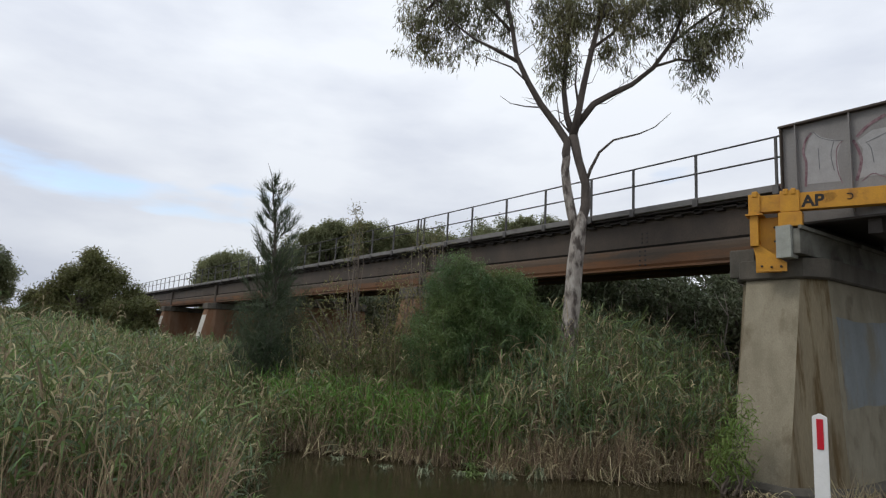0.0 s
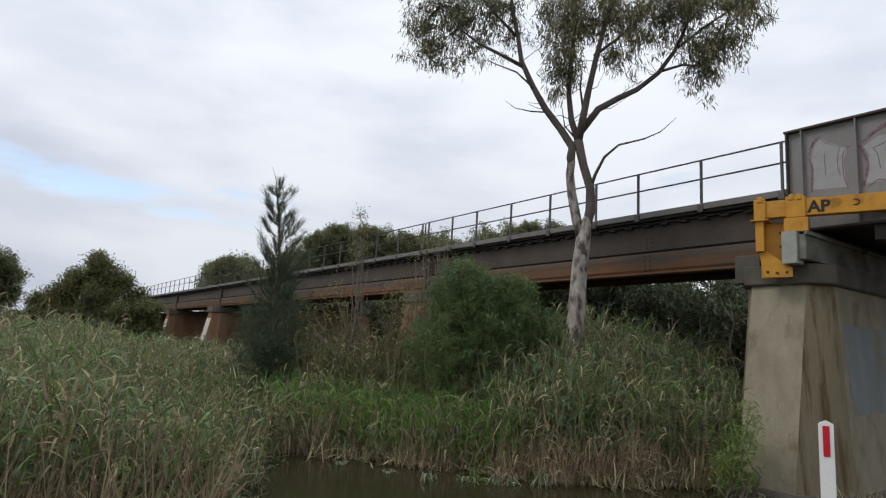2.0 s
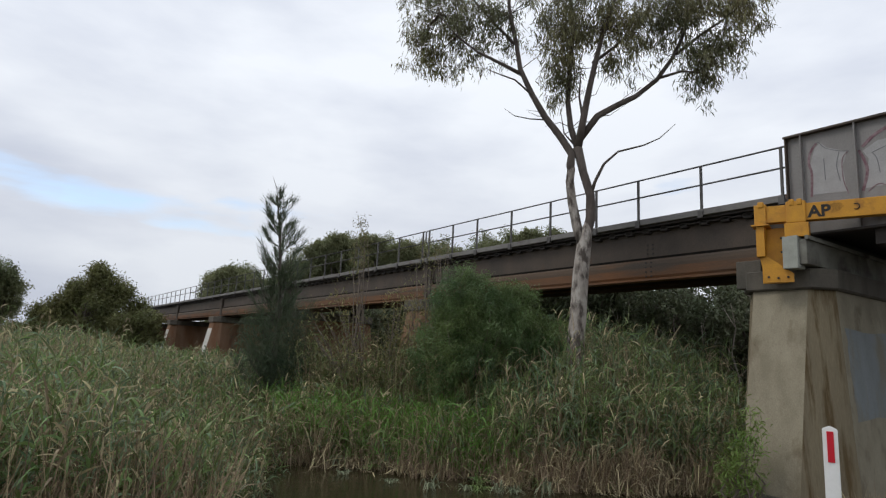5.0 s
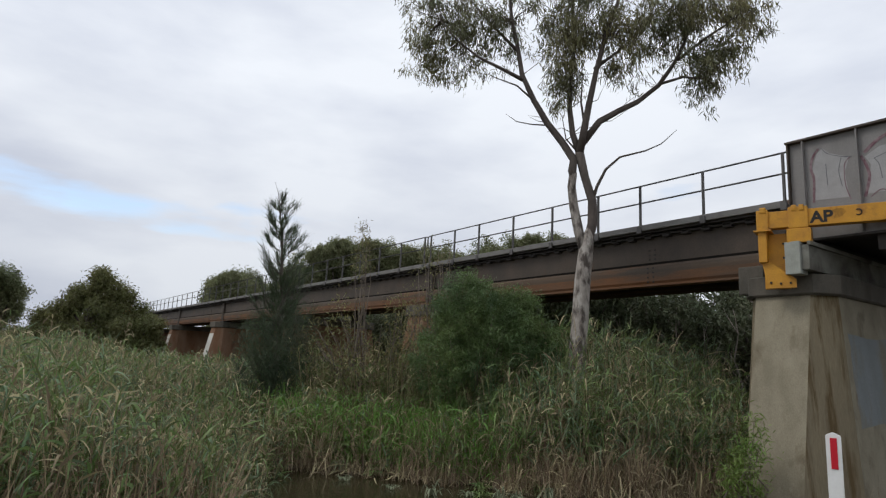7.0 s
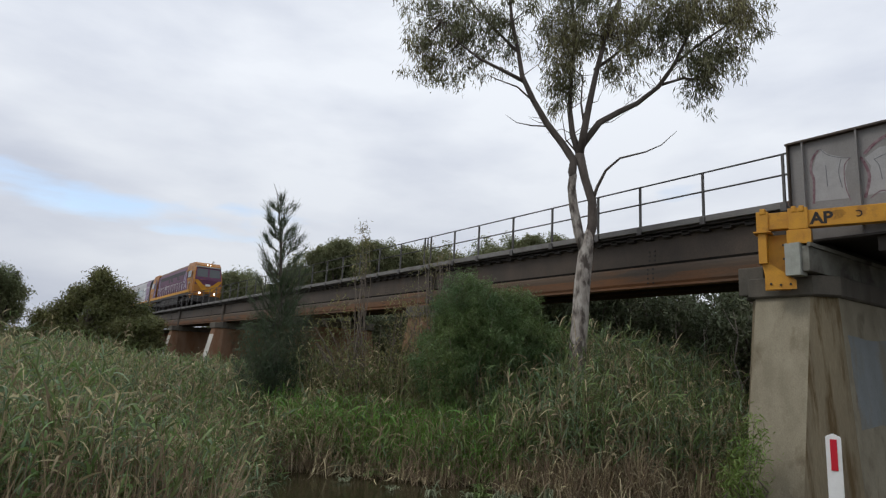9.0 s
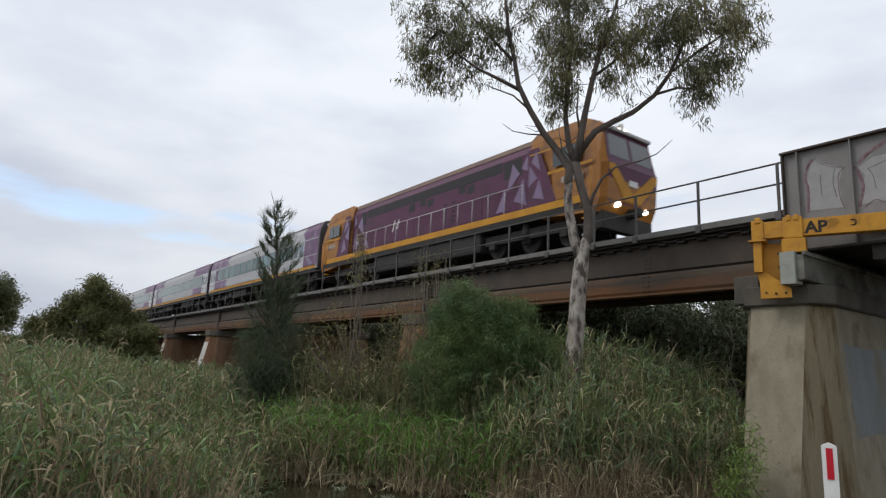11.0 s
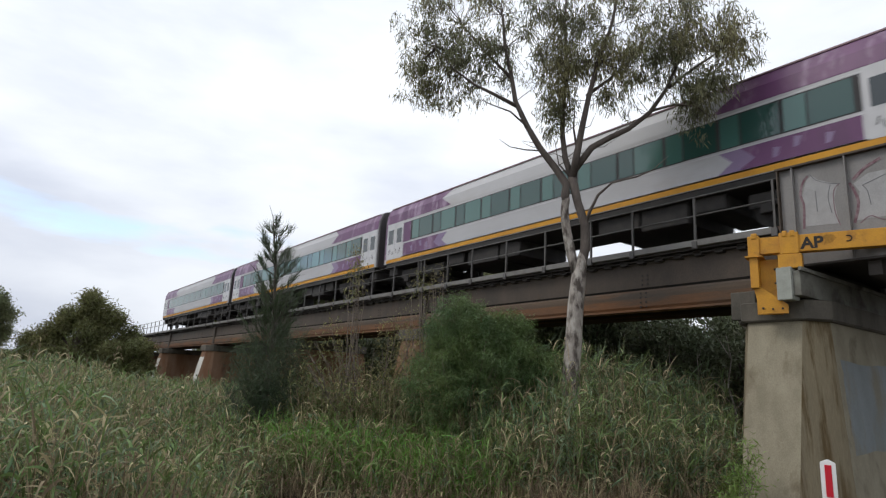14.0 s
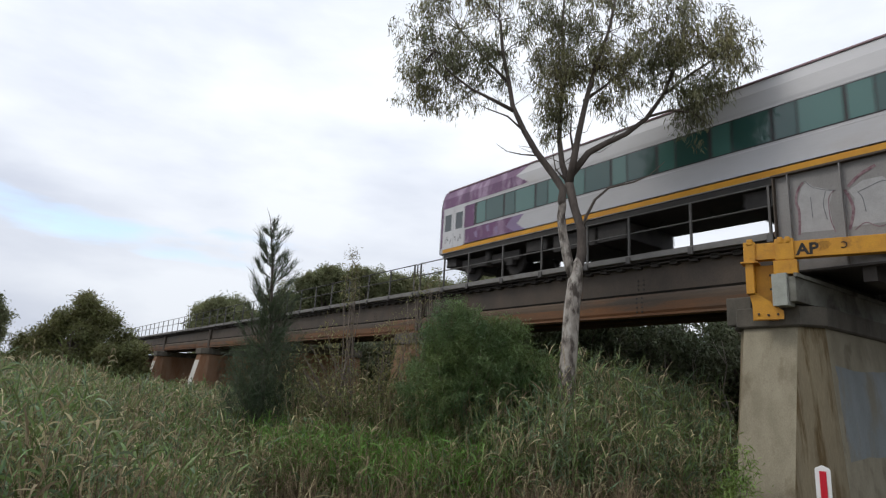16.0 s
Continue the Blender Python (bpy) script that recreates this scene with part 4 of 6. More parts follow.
def loco():
    th = empty("locomotive", label="purple and orange diesel locomotive with yellow chevron nose", category="locomotive")
    L = 20.95
    part("frame", boxed(-1.42, 1.42, 0.6, L - 0.6, 0.95, 1.20, bevel=0.02), UNDER, th)
    part("sill_stripe", plate([(0.9, 1.16), (L - 0.9, 1.16), (L - 0.9, 1.42), (0.9, 1.42)], 1.43), TRAINYEL, th, "yellow sill stripe")
    part("walkway", boxed(-1.42, 1.42, 3.6, L - 3.6, 1.204, 1.4), UNDER, th)
    hood = [(-1.22, 1.41), (1.22, 1.41), (1.22, 3.62), (1.06, 3.95), (0.6, 4.08), (-0.6, 4.08), (-1.06, 3.95), (-1.22, 3.62)]
    h = part("hood", prism(hood, 3.62, L - 3.62), LOCOPURPLE, th, "purple engine hood")
    part("hood_roof", prism([(-1.09, 3.94), (-0.62, 4.10), (0.62, 4.10), (1.09, 3.94), (0.95, 4.2), (-0.95, 4.2)], 3.63, L - 3.63), LOCOROOF, th, "grimy roof")
    for a, b in ((4.1, 5.1), (15.9, 16.4)):
        part("grille", plate([(a, 2.85), (b, 2.85), (b, 3.56), (a, 3.56)], 1.222), GRILLE, h, "black louvred grille")
    for a in np.arange(4.4, 16.0, 0.98):
        part("hood_door", plate([(a, 1.55), (a + 0.93, 1.55), (a + 0.93, 2.75), (a, 2.75)], 1.226), LOCOPURPLE, h)
    for a, z in ((6.9, 2.9), (7.5, 3.1), (9.8, 2.9), (10.4, 3.1), (11.3, 2.95)):
        part("vent_panel", plate([(a, z - 0.22), (a + 0.45, z - 0.22), (a + 0.45, z + 0.2), (a, z + 0.2)], 1.222), GRILLE, h)
    # pale slanted emblem bars, unlettered
    part("emblem", plate([(13.1, 2.05), (13.2, 2.05), (13.05, 2.6), (12.95, 2.6)], 1.227), HANDWHITE, h, "pale slanted emblem bars")
    part("emblem", plate([(12.7, 2.15), (12.8, 2.15), (12.68, 2.6), (12.58, 2.6)], 1.227), HANDWHITE, h, "pale slanted emblem bars")
    for s in (-1, 1):
        ys = list(np.arange(3.9, L - 3.7, 0.97))
        rail = part("side_rail", tubed([(s * 1.36, ys[0], 2.38), (s * 1.36, ys[-1], 2.38)], 0.015, 6), HANDWHITE, th, "white walkway handrail")
        for y in ys:
            part("stanchion", tubed([(s * 1.36, y, 1.4), (s * 1.36, y, 2.38)], 0.013, 6), HANDWHITE, rail)
    for e in (0, 1):
        def Y(v):
            return L - v if e else v
        # cab: profile along the side, full width
        side = [(0.32, 0.75), (0.12, 1.2), (0.05, 2.35), (0.14, 2.6), (0.34, 3.6), (0.48, 3.88), (1.05, 4.16), (3.4, 4.22), (3.62, 4.08), (3.62, 1.2), (3.0, 0.95)]
        bm = bmesh.new()
        rows = []
        for x, k in ((-1.41, 0.0), (-1.27, 1.0), (1.27, 1.0), (1.41, 0.0)):
            rows.append([bm.verts.new((x if z < 3.4 else x * (0.93 if k else 0.88), Y(y + (0.0 if k else 0.20) * (y < 2)), z - (0.0 if k else 0.34) * (z > 3.62))) for y, z in side])
        n = len(side)
        for a, b in zip(rows, rows[1:]):
            for i in range(n):
                bm.faces.new((a[i], b[i], b[(i + 1) % n], a[(i + 1) % n]))
        bm.faces.new(rows[0])
        bm.faces.new(rows[-1][::-1])
        bmesh.ops.recalc_face_normals(bm, faces=bm.faces)
        cab = part("cab", bm, ORANGE, th, "orange driving cab")
        part("side_window", plate([(Y(1.12), 2.66), (Y(1.58), 2.66), (Y(1.58), 3.28), (Y(1.12), 3.28)], 1.4118), GLASSDARK, cab)
        part("side_window", plate([(Y(1.64), 2.66), (Y(2.35), 2.66), (Y(2.35), 3.28), (Y(1.64), 3.28)], 1.4118), GLASSDARK, cab)
        part("cab_door", plate([(Y(1.75), 1.45), (Y(2.35), 1.45), (Y(2.35), 2.45), (Y(1.75), 2.45)], 1.4105), ORANGE, cab)
        for k in range(6):
            a = 0.98 + 0.17 * k
            part("number_bar", plate([(Y(a), 2.02), (Y(a + 0.11), 2.02), (Y(a + 0.11), 2.22), (Y(a), 2.22)], 1.4112), NUMBERBROW, cab, "pale plain bar")
        # facets of mauve across the purple behind the cab
        for k, pts in enumerate((((2.75, 1.6), (3.3, 1.75), (3.0, 2.4)), ((3.1, 2.45), (3.55, 2.2), (3.5, 3.0)), ((2.95, 2.7), (3.4, 3.1), (3.15, 3.5)))):
            part("mauve_facet", plate([(Y(a), z) for a, z in pts], 1.4155), MAUVE, cab, "mauve livery facet")
        for k, pts in enumerate((((3.8, 1.6), (4.5, 1.9), (4.0, 2.7)), ((4.2, 2.9), (4.9, 2.3), (4.6, 3.4)), ((5.0, 1.6), (5.5, 1.6), (5.0, 2.5)), ((3.75, 2.9), (4.1, 3.1), (3.8, 3.55)))):
            part("mauve_facet", plate([(Y(a), z) for a, z in pts], 1.2325), MAUVE, h, "mauve livery facet")
        # added bar: the sky's light on the cab brow, put into pale colour
        part("visor", boxed(-1.2, 1.2, *sorted((Y(0.22), Y(0.62))), 3.60, 3.72, bevel=0.02), NUMBERBROW, cab, "added pale bar for the skylit brow of the cab")
        part("drip_rail", plate([(Y(1.0), 3.36), (Y(3.5), 3.36), (Y(3.5), 3.41), (Y(1.0), 3.41)], 1.4115), TRAINYEL, cab)
        part("belt_rail", plate([(Y(0.6), 2.45), (Y(2.6), 2.45), (Y(2.6), 2.55), (Y(0.6), 2.55)], 1.4115), TRAINYEL, cab)
        for s in (-1, 1):
            for a in (0.62, 1.02):
                part("grab_rail", tubed([(s * 1.46, Y(a), 1.0), (s * 1.46, Y(a), 2.3)], 0.02, 6), TRAINYEL, cab, "yellow grab rail")
            steps = part("cab_steps", boxed(s * 1.30 - 0.13, s * 1.30 + 0.13, *sorted((Y(0.66), Y(1.0))), 0.30, 0.36), UNDER, th)
            for z in (0.58, 0.86):
                part("tread", boxed(s * 1.30 - 0.13, s * 1.30 + 0.13, *sorted((Y(0.66), Y(1.0))), z, z + 0.05), TRAINYEL, steps, "yellow step edge")

        def face(pts, lift, mat, name, label=""):
            """A plate on the sloping front: (x, height) points on the nose."""
            ys = np.array([s[0] for s in side[:6]])
            zs = np.array([s[1] for s in side[:6]])
            b = bmesh.new()
            a0 = [b.verts.new((x, Y(float(np.interp(z, zs, ys)) - lift), z)) for x, z in pts]
            a1 = [b.verts.new((x, Y(float(np.interp(z, zs, ys)) + 0.01), z)) for x, z in pts]
            k = len(pts)
            b.faces.new(a0)
            for i in range(k):
                b.faces.new((a0[i], a1[i], a1[(i + 1) % k], a0[(i + 1) % k]))
            bmesh.ops.recalc_face_normals(b, faces=b.faces)
            return part(name, b, mat, cab, label)
        face([(-1.27, 1.12), (1.27, 1.12), (1.27, 2.35), (-1.27, 2.35)], 0.012, LOCOPURPLE, "nose_panel", "purple nose panel")
        face([(-1.27, 2.36), (1.27, 2.36), (1.26, 2.60), (-1.26, 2.60)], 0.008, LOCOPURPLE, "sill_panel", "purple panel under the windscreen")
        face([(-1.26, 2.605), (1.26, 2.605), (1.17, 3.58), (-1.17, 3.58)], 0.008, LOCOPURPLE, "screen_panel", "dark purple windscreen surround")
        part("cab_flank", plate([(Y(2.15), 1.43), (Y(3.6), 1.43), (Y(3.6), 3.6), (Y(3.05), 3.6), (Y(2.8), 3.0), (Y(2.55), 2.4)], 1.4108), LOCOPURPLE, cab, "purple rear flank of the cab")
        for s in (-1, 1):
            face([(s * 0.02, 1.22), (s * 0.40, 1.22), (s * 1.26, 2.16), (s * 1.26, 2.34), (s * 0.98, 2.34), (s * 0.02, 1.50)], 0.02, TRAINYEL, "chevron", "yellow nose chevron")
            face([(s * 0.08, 2.66), (s * 1.12, 2.66), (s * 1.04, 3.46), (s * 0.08, 3.46)], 0.014, GLASSDARK, "windscreen")
            lamp = tubed([(s * 0.72, Y(0.30), 1.05), (s * 0.72, Y(0.10), 1.05)], 0.09, 12)
            part("headlight", lamp, LIT if e == 0 else GLASSDARK, cab, "lit headlight" if e == 0 else "")
            lamp = tubed([(s * 0.14, Y(0.70), 3.86), (s * 0.14, Y(0.50), 3.86)], 0.08, 12)
            part("top_headlight", lamp, LIT if e == 0 else GLASSDARK, cab, "lit headlight" if e == 0 else "")
        face([(-0.22, 1.75), (0.22, 1.75), (0.22, 1.95), (-0.22, 1.95)], 0.024, HANDWHITE, "nose_emblem", "pale unlettered emblem bar")
        part("pilot", boxed(-1.3, 1.3, *sorted((Y(0.3), Y(0.62))), 0.22, 0.9, bevel=0.04), UNDER, th)
        part("coupler", boxed(-0.15, 0.15, *sorted((Y(-0.2), Y(0.4))), 0.72, 1.0, bevel=0.03), UNDER, th)
        part("horns", tubed([(0.5, Y(0.9), 4.3), (0.5, Y(1.4), 4.27)], [0.11, 0.03], 8), HANDWHITE, cab)
    # louvre slots in two upright rows, dark air-intake band under the roof
    for a in (8.15, 8.75):
        for z in np.arange(1.75, 2.75, 0.2):
            part("louvre", plate([(a, z), (a + 0.22, z), (a + 0.22, z + 0.09), (a, z + 0.09)], 1.2335), GRILLE, h)
    part("intake_band", plate([(5.2, 3.2), (15.8, 3.2), (15.8, 3.60), (5.2, 3.60)], 1.2225), GRILLE, h, "black air-intake band")
    raise_body(th, 0.10)
    part("fuel_tank", boxed(-1.3, 1.3, 6.3, 14.7, 0.25, 1.04, bevel=0.12), UNDER, th)
    for yc in (3.9, L - 3.9):
        wheelset(th, yc, axles=(-1.85, 0.0, 1.85))
    return th


# ---- plants ----
def cloud_points(n, c, r):
    d = rng.normal(size=(n, 3))
    d /= np.linalg.norm(d, axis=1, keepdims=True)
    return np.array(c) + d * (rng.random(n) ** 0.45)[:, None] * np.array(r)


def leaves_at(centres, each, spread, length, width, droop=(0.3, 1.0), down=0.6, seg=2, shape=(0.35, 1.0, 0.1)):
    """Sprays of leaves round each centre."""
    n = len(centres) * each
    b = np.repeat(centres, each, 0) + rng.normal(size=(n, 3)) * spread
    w = rng.normal(size=(n, 3))
    w[:, 2] -= down
    ln = rng.uniform(*length, n)
    return ribbons(b, w, ln, rng.uniform(*width, n), rng.uniform(*droop, n), seg=seg, shape=shape)


def wobble(p0, p1, n, amp, r):
    """Points of a crooked limb from p0 to p1."""
    p0, p1 = Vector(p0), Vector(p1)
    out = []
    for i in range(n + 1):
        s = i / n
        j = amp * math.sin(math.pi * s)
        out.append(p0.lerp(p1, s) + Vector((r.uniform(-j, j), r.uniform(-j, j), r.uniform(-j, j) * 0.5)))
    return out


def eucalypt():
    """The forked gum: pale leg trunk, two leaders, a wide drooping crown."""
    th = empty("eucalyptus_tree", label="tall forked gum tree with pale peeling bark", category="tree")
    bx, by = 11.6, 10.25
    rx, ry = 0.66, -0.75           # across the tree
    fx, fy = 0.75, 0.66            # through the tree
    r = random.Random(3)

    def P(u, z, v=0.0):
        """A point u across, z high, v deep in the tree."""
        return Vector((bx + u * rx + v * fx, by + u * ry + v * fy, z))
    bm = bmesh.new()
    tube(bm, [Vector((bx - 0.05, by, 0.3)), P(-0.08, 3.01), P(-0.03, 3.71), P(0.02, 4.7), P(0.10, 5.5), P(0.15, 5.86), P(0.235, 6.2)], [0.28, 0.215, 0.205, 0.20, 0.18, 0.14, 0.06], 14)
    tube(bm, [P(0.07, 5.49), P(-0.08, 5.99), P(-0.21, 6.66), P(-0.27, 7.18), P(-0.235, 7.5), P(-0.24, 7.8)], [0.13, 0.125, 0.115, 0.105, 0.10, 0.05], 12)
    part("trunk", bm, BARK, th)
    bm = bmesh.new()
    tube(bm, [P(0.09, 5.35, 0.02), P(0.15, 5.74, 0.02), P(0.26, 6.22, 0.02), P(0.25, 6.8, 0), P(0.07, 7.4, 0), P(-0.08, 8.08, 0)], [0.05, 0.12, 0.125, 0.11, 0.105, 0.12], 12)
    part("second_stem", bm, BARKDARK, th, "dark smooth second stem")
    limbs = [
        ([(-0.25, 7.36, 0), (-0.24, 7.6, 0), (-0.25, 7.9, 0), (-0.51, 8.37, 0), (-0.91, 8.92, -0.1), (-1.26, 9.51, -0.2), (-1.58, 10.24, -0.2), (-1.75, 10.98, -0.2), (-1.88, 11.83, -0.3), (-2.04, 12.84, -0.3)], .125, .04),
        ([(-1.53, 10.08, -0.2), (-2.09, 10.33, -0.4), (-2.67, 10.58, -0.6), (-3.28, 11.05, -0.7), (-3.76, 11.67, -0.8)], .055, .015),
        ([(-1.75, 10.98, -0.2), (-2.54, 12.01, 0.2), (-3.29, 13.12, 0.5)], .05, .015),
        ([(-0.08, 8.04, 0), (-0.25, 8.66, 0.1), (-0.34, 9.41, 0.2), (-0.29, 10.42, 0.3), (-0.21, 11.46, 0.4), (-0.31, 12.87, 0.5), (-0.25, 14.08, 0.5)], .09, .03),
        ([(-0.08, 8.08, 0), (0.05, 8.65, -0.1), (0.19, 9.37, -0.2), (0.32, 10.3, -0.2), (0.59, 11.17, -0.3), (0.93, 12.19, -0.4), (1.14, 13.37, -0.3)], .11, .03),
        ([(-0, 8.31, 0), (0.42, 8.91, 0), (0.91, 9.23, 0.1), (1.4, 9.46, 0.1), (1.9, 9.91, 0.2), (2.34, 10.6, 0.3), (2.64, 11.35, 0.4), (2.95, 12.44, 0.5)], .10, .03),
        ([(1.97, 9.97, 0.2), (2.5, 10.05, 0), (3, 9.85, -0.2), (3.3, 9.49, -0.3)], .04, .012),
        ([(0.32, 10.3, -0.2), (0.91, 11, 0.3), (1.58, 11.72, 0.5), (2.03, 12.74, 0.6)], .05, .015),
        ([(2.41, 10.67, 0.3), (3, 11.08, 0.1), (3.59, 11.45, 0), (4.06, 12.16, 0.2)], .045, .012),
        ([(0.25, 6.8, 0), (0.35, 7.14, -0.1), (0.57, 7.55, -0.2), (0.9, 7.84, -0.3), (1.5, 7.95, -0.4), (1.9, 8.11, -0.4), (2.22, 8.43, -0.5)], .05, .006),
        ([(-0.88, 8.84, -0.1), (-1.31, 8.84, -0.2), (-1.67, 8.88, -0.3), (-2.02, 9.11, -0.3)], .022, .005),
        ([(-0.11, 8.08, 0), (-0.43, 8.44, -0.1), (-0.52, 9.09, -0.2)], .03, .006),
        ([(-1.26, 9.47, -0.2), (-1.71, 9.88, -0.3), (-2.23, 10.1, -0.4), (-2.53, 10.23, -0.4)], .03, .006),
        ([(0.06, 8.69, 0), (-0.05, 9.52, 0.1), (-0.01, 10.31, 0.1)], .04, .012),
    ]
    # bare dead twigs off the limbs
    for k in range(16):
        pts0 = limbs[(0, 4, 5, 3)[k % 4]][0]
        u0, z0, v0 = pts0[r.randrange(1, len(pts0) - 1)]
        s, ln = r.choice((-1, 1)), r.uniform(0.3, 0.8)
        limbs.append(([(u0, z0, v0), (u0 + s * ln * 0.45, z0 + r.uniform(0.0, 0.25), v0 + r.uniform(-.1, .1)), (u0 + s * ln, z0 + r.uniform(0.1, 0.5), v0 + r.uniform(-.2, .2))], .014, .003))
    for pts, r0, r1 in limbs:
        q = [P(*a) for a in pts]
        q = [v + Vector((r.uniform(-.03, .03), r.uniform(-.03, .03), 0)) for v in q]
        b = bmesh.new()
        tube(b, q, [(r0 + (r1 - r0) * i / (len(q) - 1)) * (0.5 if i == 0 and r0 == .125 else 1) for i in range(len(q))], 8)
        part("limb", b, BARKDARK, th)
    masses = [(-4.11, 11.83, 1.22, 1.08, 0.9, 24), (-2.83, 12.08, 1.18, 1.12, 0.9, 22), (-4.56, 11.14, 0.69, 0.52, 0.5, 8), (-3.56, 10.71, 0.76, 0.41, 0.5, 9), (-2.33, 11.37, 0.62, 0.76, 0.6, 9), (-3.21, 13.32, 1.60, 0.79, 1, 16),
              (-0.56, 10.93, 0.70, 1.02, 0.7, 20), (-0.47, 9.81, 0.44, 0.71, 0.4, 10), (-0.97, 12.11, 0.83, 1.01, 0.8, 16), (0.09, 11.7, 0.80, 0.99, 0.8, 16),
              (0.96, 11.32, 0.85, 0.88, 0.9, 18), (1.39, 10.5, 0.63, 0.47, 0.6, 8), (2.15, 11.45, 1.0, 0.72, 0.9, 26), (3.46, 11.3, 0.92, 0.86, 0.9, 22), (4.12, 11.48, 0.46, 0.78, 0.5, 8),
              (2.98, 9.92, 0.42, 0.66, 0.5, 13), (3.3, 10.6, 0.50, 0.5, 0.5, 9), (0.8, 13.12, 2.27, 0.92, 1.2, 30), (-1.48, 13.85, 1.84, 0.87, 1.2, 18), (2.93, 12.6, 1.48, 0.89, 1.1, 22)]
    cs = []
    for px, py, rw, rh, dv, k in masses:
        for _ in range(k):
            a, d = r.uniform(0, math.tau), r.random() ** 0.5
            cs.append(P(px + 0.86 * rw * d * math.cos(a), py + 0.10 + 0.85 * rh * d * math.sin(a), r.uniform(-dv, dv)))
    cs = np.array([tuple(c) for c in cs])
    sprays = (cs[:, None, :] + rng.normal(size=(len(cs), 5, 3)) * np.array([.17, .17, .22])).reshape(-1, 3)
    v, f = leaves_at(sprays, 25, 0.10, (0.08, 0.18), (0.019, 0.034), (0.1, 0.6), 1.3)
    mesh_from("crown", v, f, EUCLEAF, th)
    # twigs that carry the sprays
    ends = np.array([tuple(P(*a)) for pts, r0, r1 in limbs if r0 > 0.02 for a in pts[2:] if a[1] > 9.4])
    base = []
    for s in cs:
        base.append(ends[np.argmin(((ends - s) ** 2).sum(1))])
    base = np.array(base)
    d = cs - base
    v, f = ribbons(base, d, np.linalg.norm(d, axis=1), np.full(len(d), 0.022), np.full(len(d), 0.05), seg=3, shape=(1, .8, .5, .3))
    v2, f2 = ribbons(base, d, np.linalg.norm(d, axis=1), np.full(len(d), 0.022), np.full(len(d), 0.05), side=np.cross(d, np.random.normal(size=d.shape)), seg=3, shape=(1, .8, .5, .3))
    tagged(mesh_from("twig_work", *gather([(v, f), (v2, f2)]), BARKDARK, th), kind="stuff")
    return th


GUM = eucalypt()


def she_oak(x, y, z0, h):
    """A young she-oak with sweeping needle plumes."""
    th = empty("she_oak", pose(x, y, z0), label="young dark feathery she-oak in the reeds", category="tree")
    r = random.Random(11)
    part("trunk", tubed([(0, 0, 0), (0.03, 0.02, h * 0.5), (-0.1, 0.1, h * 0.8), (-0.30, 0.2, h), (-0.42, 0.26, h + 0.35)], [0.09, 0.06, 0.03, 0.010, 0.004], 8), BARKDARK, th)
    bs, ws, ln = [], [], []
    bm = bmesh.new()
    for i in range(150):
        s = 0.10 + 0.86 * (i / 150) ** 0.9
        z = h * s
        a = r.uniform(0, math.tau)
        reach = (1.2 if s < 0.45 else 1.15 if s < 0.66 else 1.5) * (1.0 - s) ** 0.72 * r.uniform(0.4, 1.2) + 0.04
        up = r.uniform(0.6, 1.3)
        if s > 0.66 and i % 5 < 2:
            continue
        cx = -0.30 * max(0, s - 0.5) * 2 * 0.9
        p0 = Vector((cx, 0.1 * s, z))
        p1 = p0 + Vector((math.cos(a) * reach, math.sin(a) * reach, reach * up))
        mid = p0.lerp(p1, 0.55) + Vector((math.cos(a) * 0.1 * reach, math.sin(a) * 0.1 * reach, -0.12 * reach))
        tube(bm, [p0, mid, p1], [0.011, 0.008, 0.003], 4)
        for k in range(54 if s < 0.62 else 62 if s < 0.85 else 34):
            u = r.uniform(0.15, 1.0) if s < 0.66 else r.uniform(0.4, 1.0)
            q = p0.lerp(mid, u / 0.55) if u < 0.55 else mid.lerp(p1, (u - 0.55) / 0.45)
            bs.append(q + Vector((r.gauss(0, .03), r.gauss(0, .03), r.gauss(0, .03))))
            d = (p1 - mid).normalized()
            ws.append(d + Vector((r.uniform(-.5, .5), r.uniform(-.5, .5), r.uniform(-.3, .6))))
            ln.append(r.uniform(0.14, 0.40))
    part("branch_work", bm, BARKDARK, th)
    n = len(bs)
    v, f = ribbons(np.array(bs), np.array(ws), np.array(ln), np.full(n, 0.012), rng.uniform(0, .25, n), seg=2, shape=(1, .8, .2))
    low = cloud_points(360, (0.12, 0, h * 0.28), (1.2, 1.2, h * 0.28))
    v2, f2 = leaves_at(low, 42, 0.18, (0.14, 0.34), (0.006, 0.011), (0.0, 0.4), 0.1)
    mesh_from("needles", *gather([(v, f), (v2, f2)]), NEEDLE, th)
    return th


OAK = she_oak(6.45, 16.8, 0.5, 6.7)


def shrub(name, label, x, y, z0, masses, leaf, length, width, each, stems, seed, wood=TWIG, spread=0.1, down=0.1):
    """A bush of several stems with leaf sprays in uneven masses."""
    th = empty(name, pose(x, y, z0), label=label, category="shrub")
    r = random.Random(seed)
    bm = bmesh.new()
    cs = np.concatenate([cloud_points(k, c, rad) for c, rad, k in masses])
    for i in range(stems):
        q = cs[r.randrange(len(cs))]
        pts = wobble((r.uniform(-.3, .3), r.uniform(-.3, .3), 0), q, 5, 0.16, r)
        tube(bm, pts, [0.035, 0.028, 0.02, 0.014, 0.009, 0.004], 5)
    part("stem_work", bm, wood, th)
    v, f = leaves_at(cs, each, spread, length, width, (0.0, 0.6), down)
    mesh_from("foliage", v, f, leaf, th)
    return th


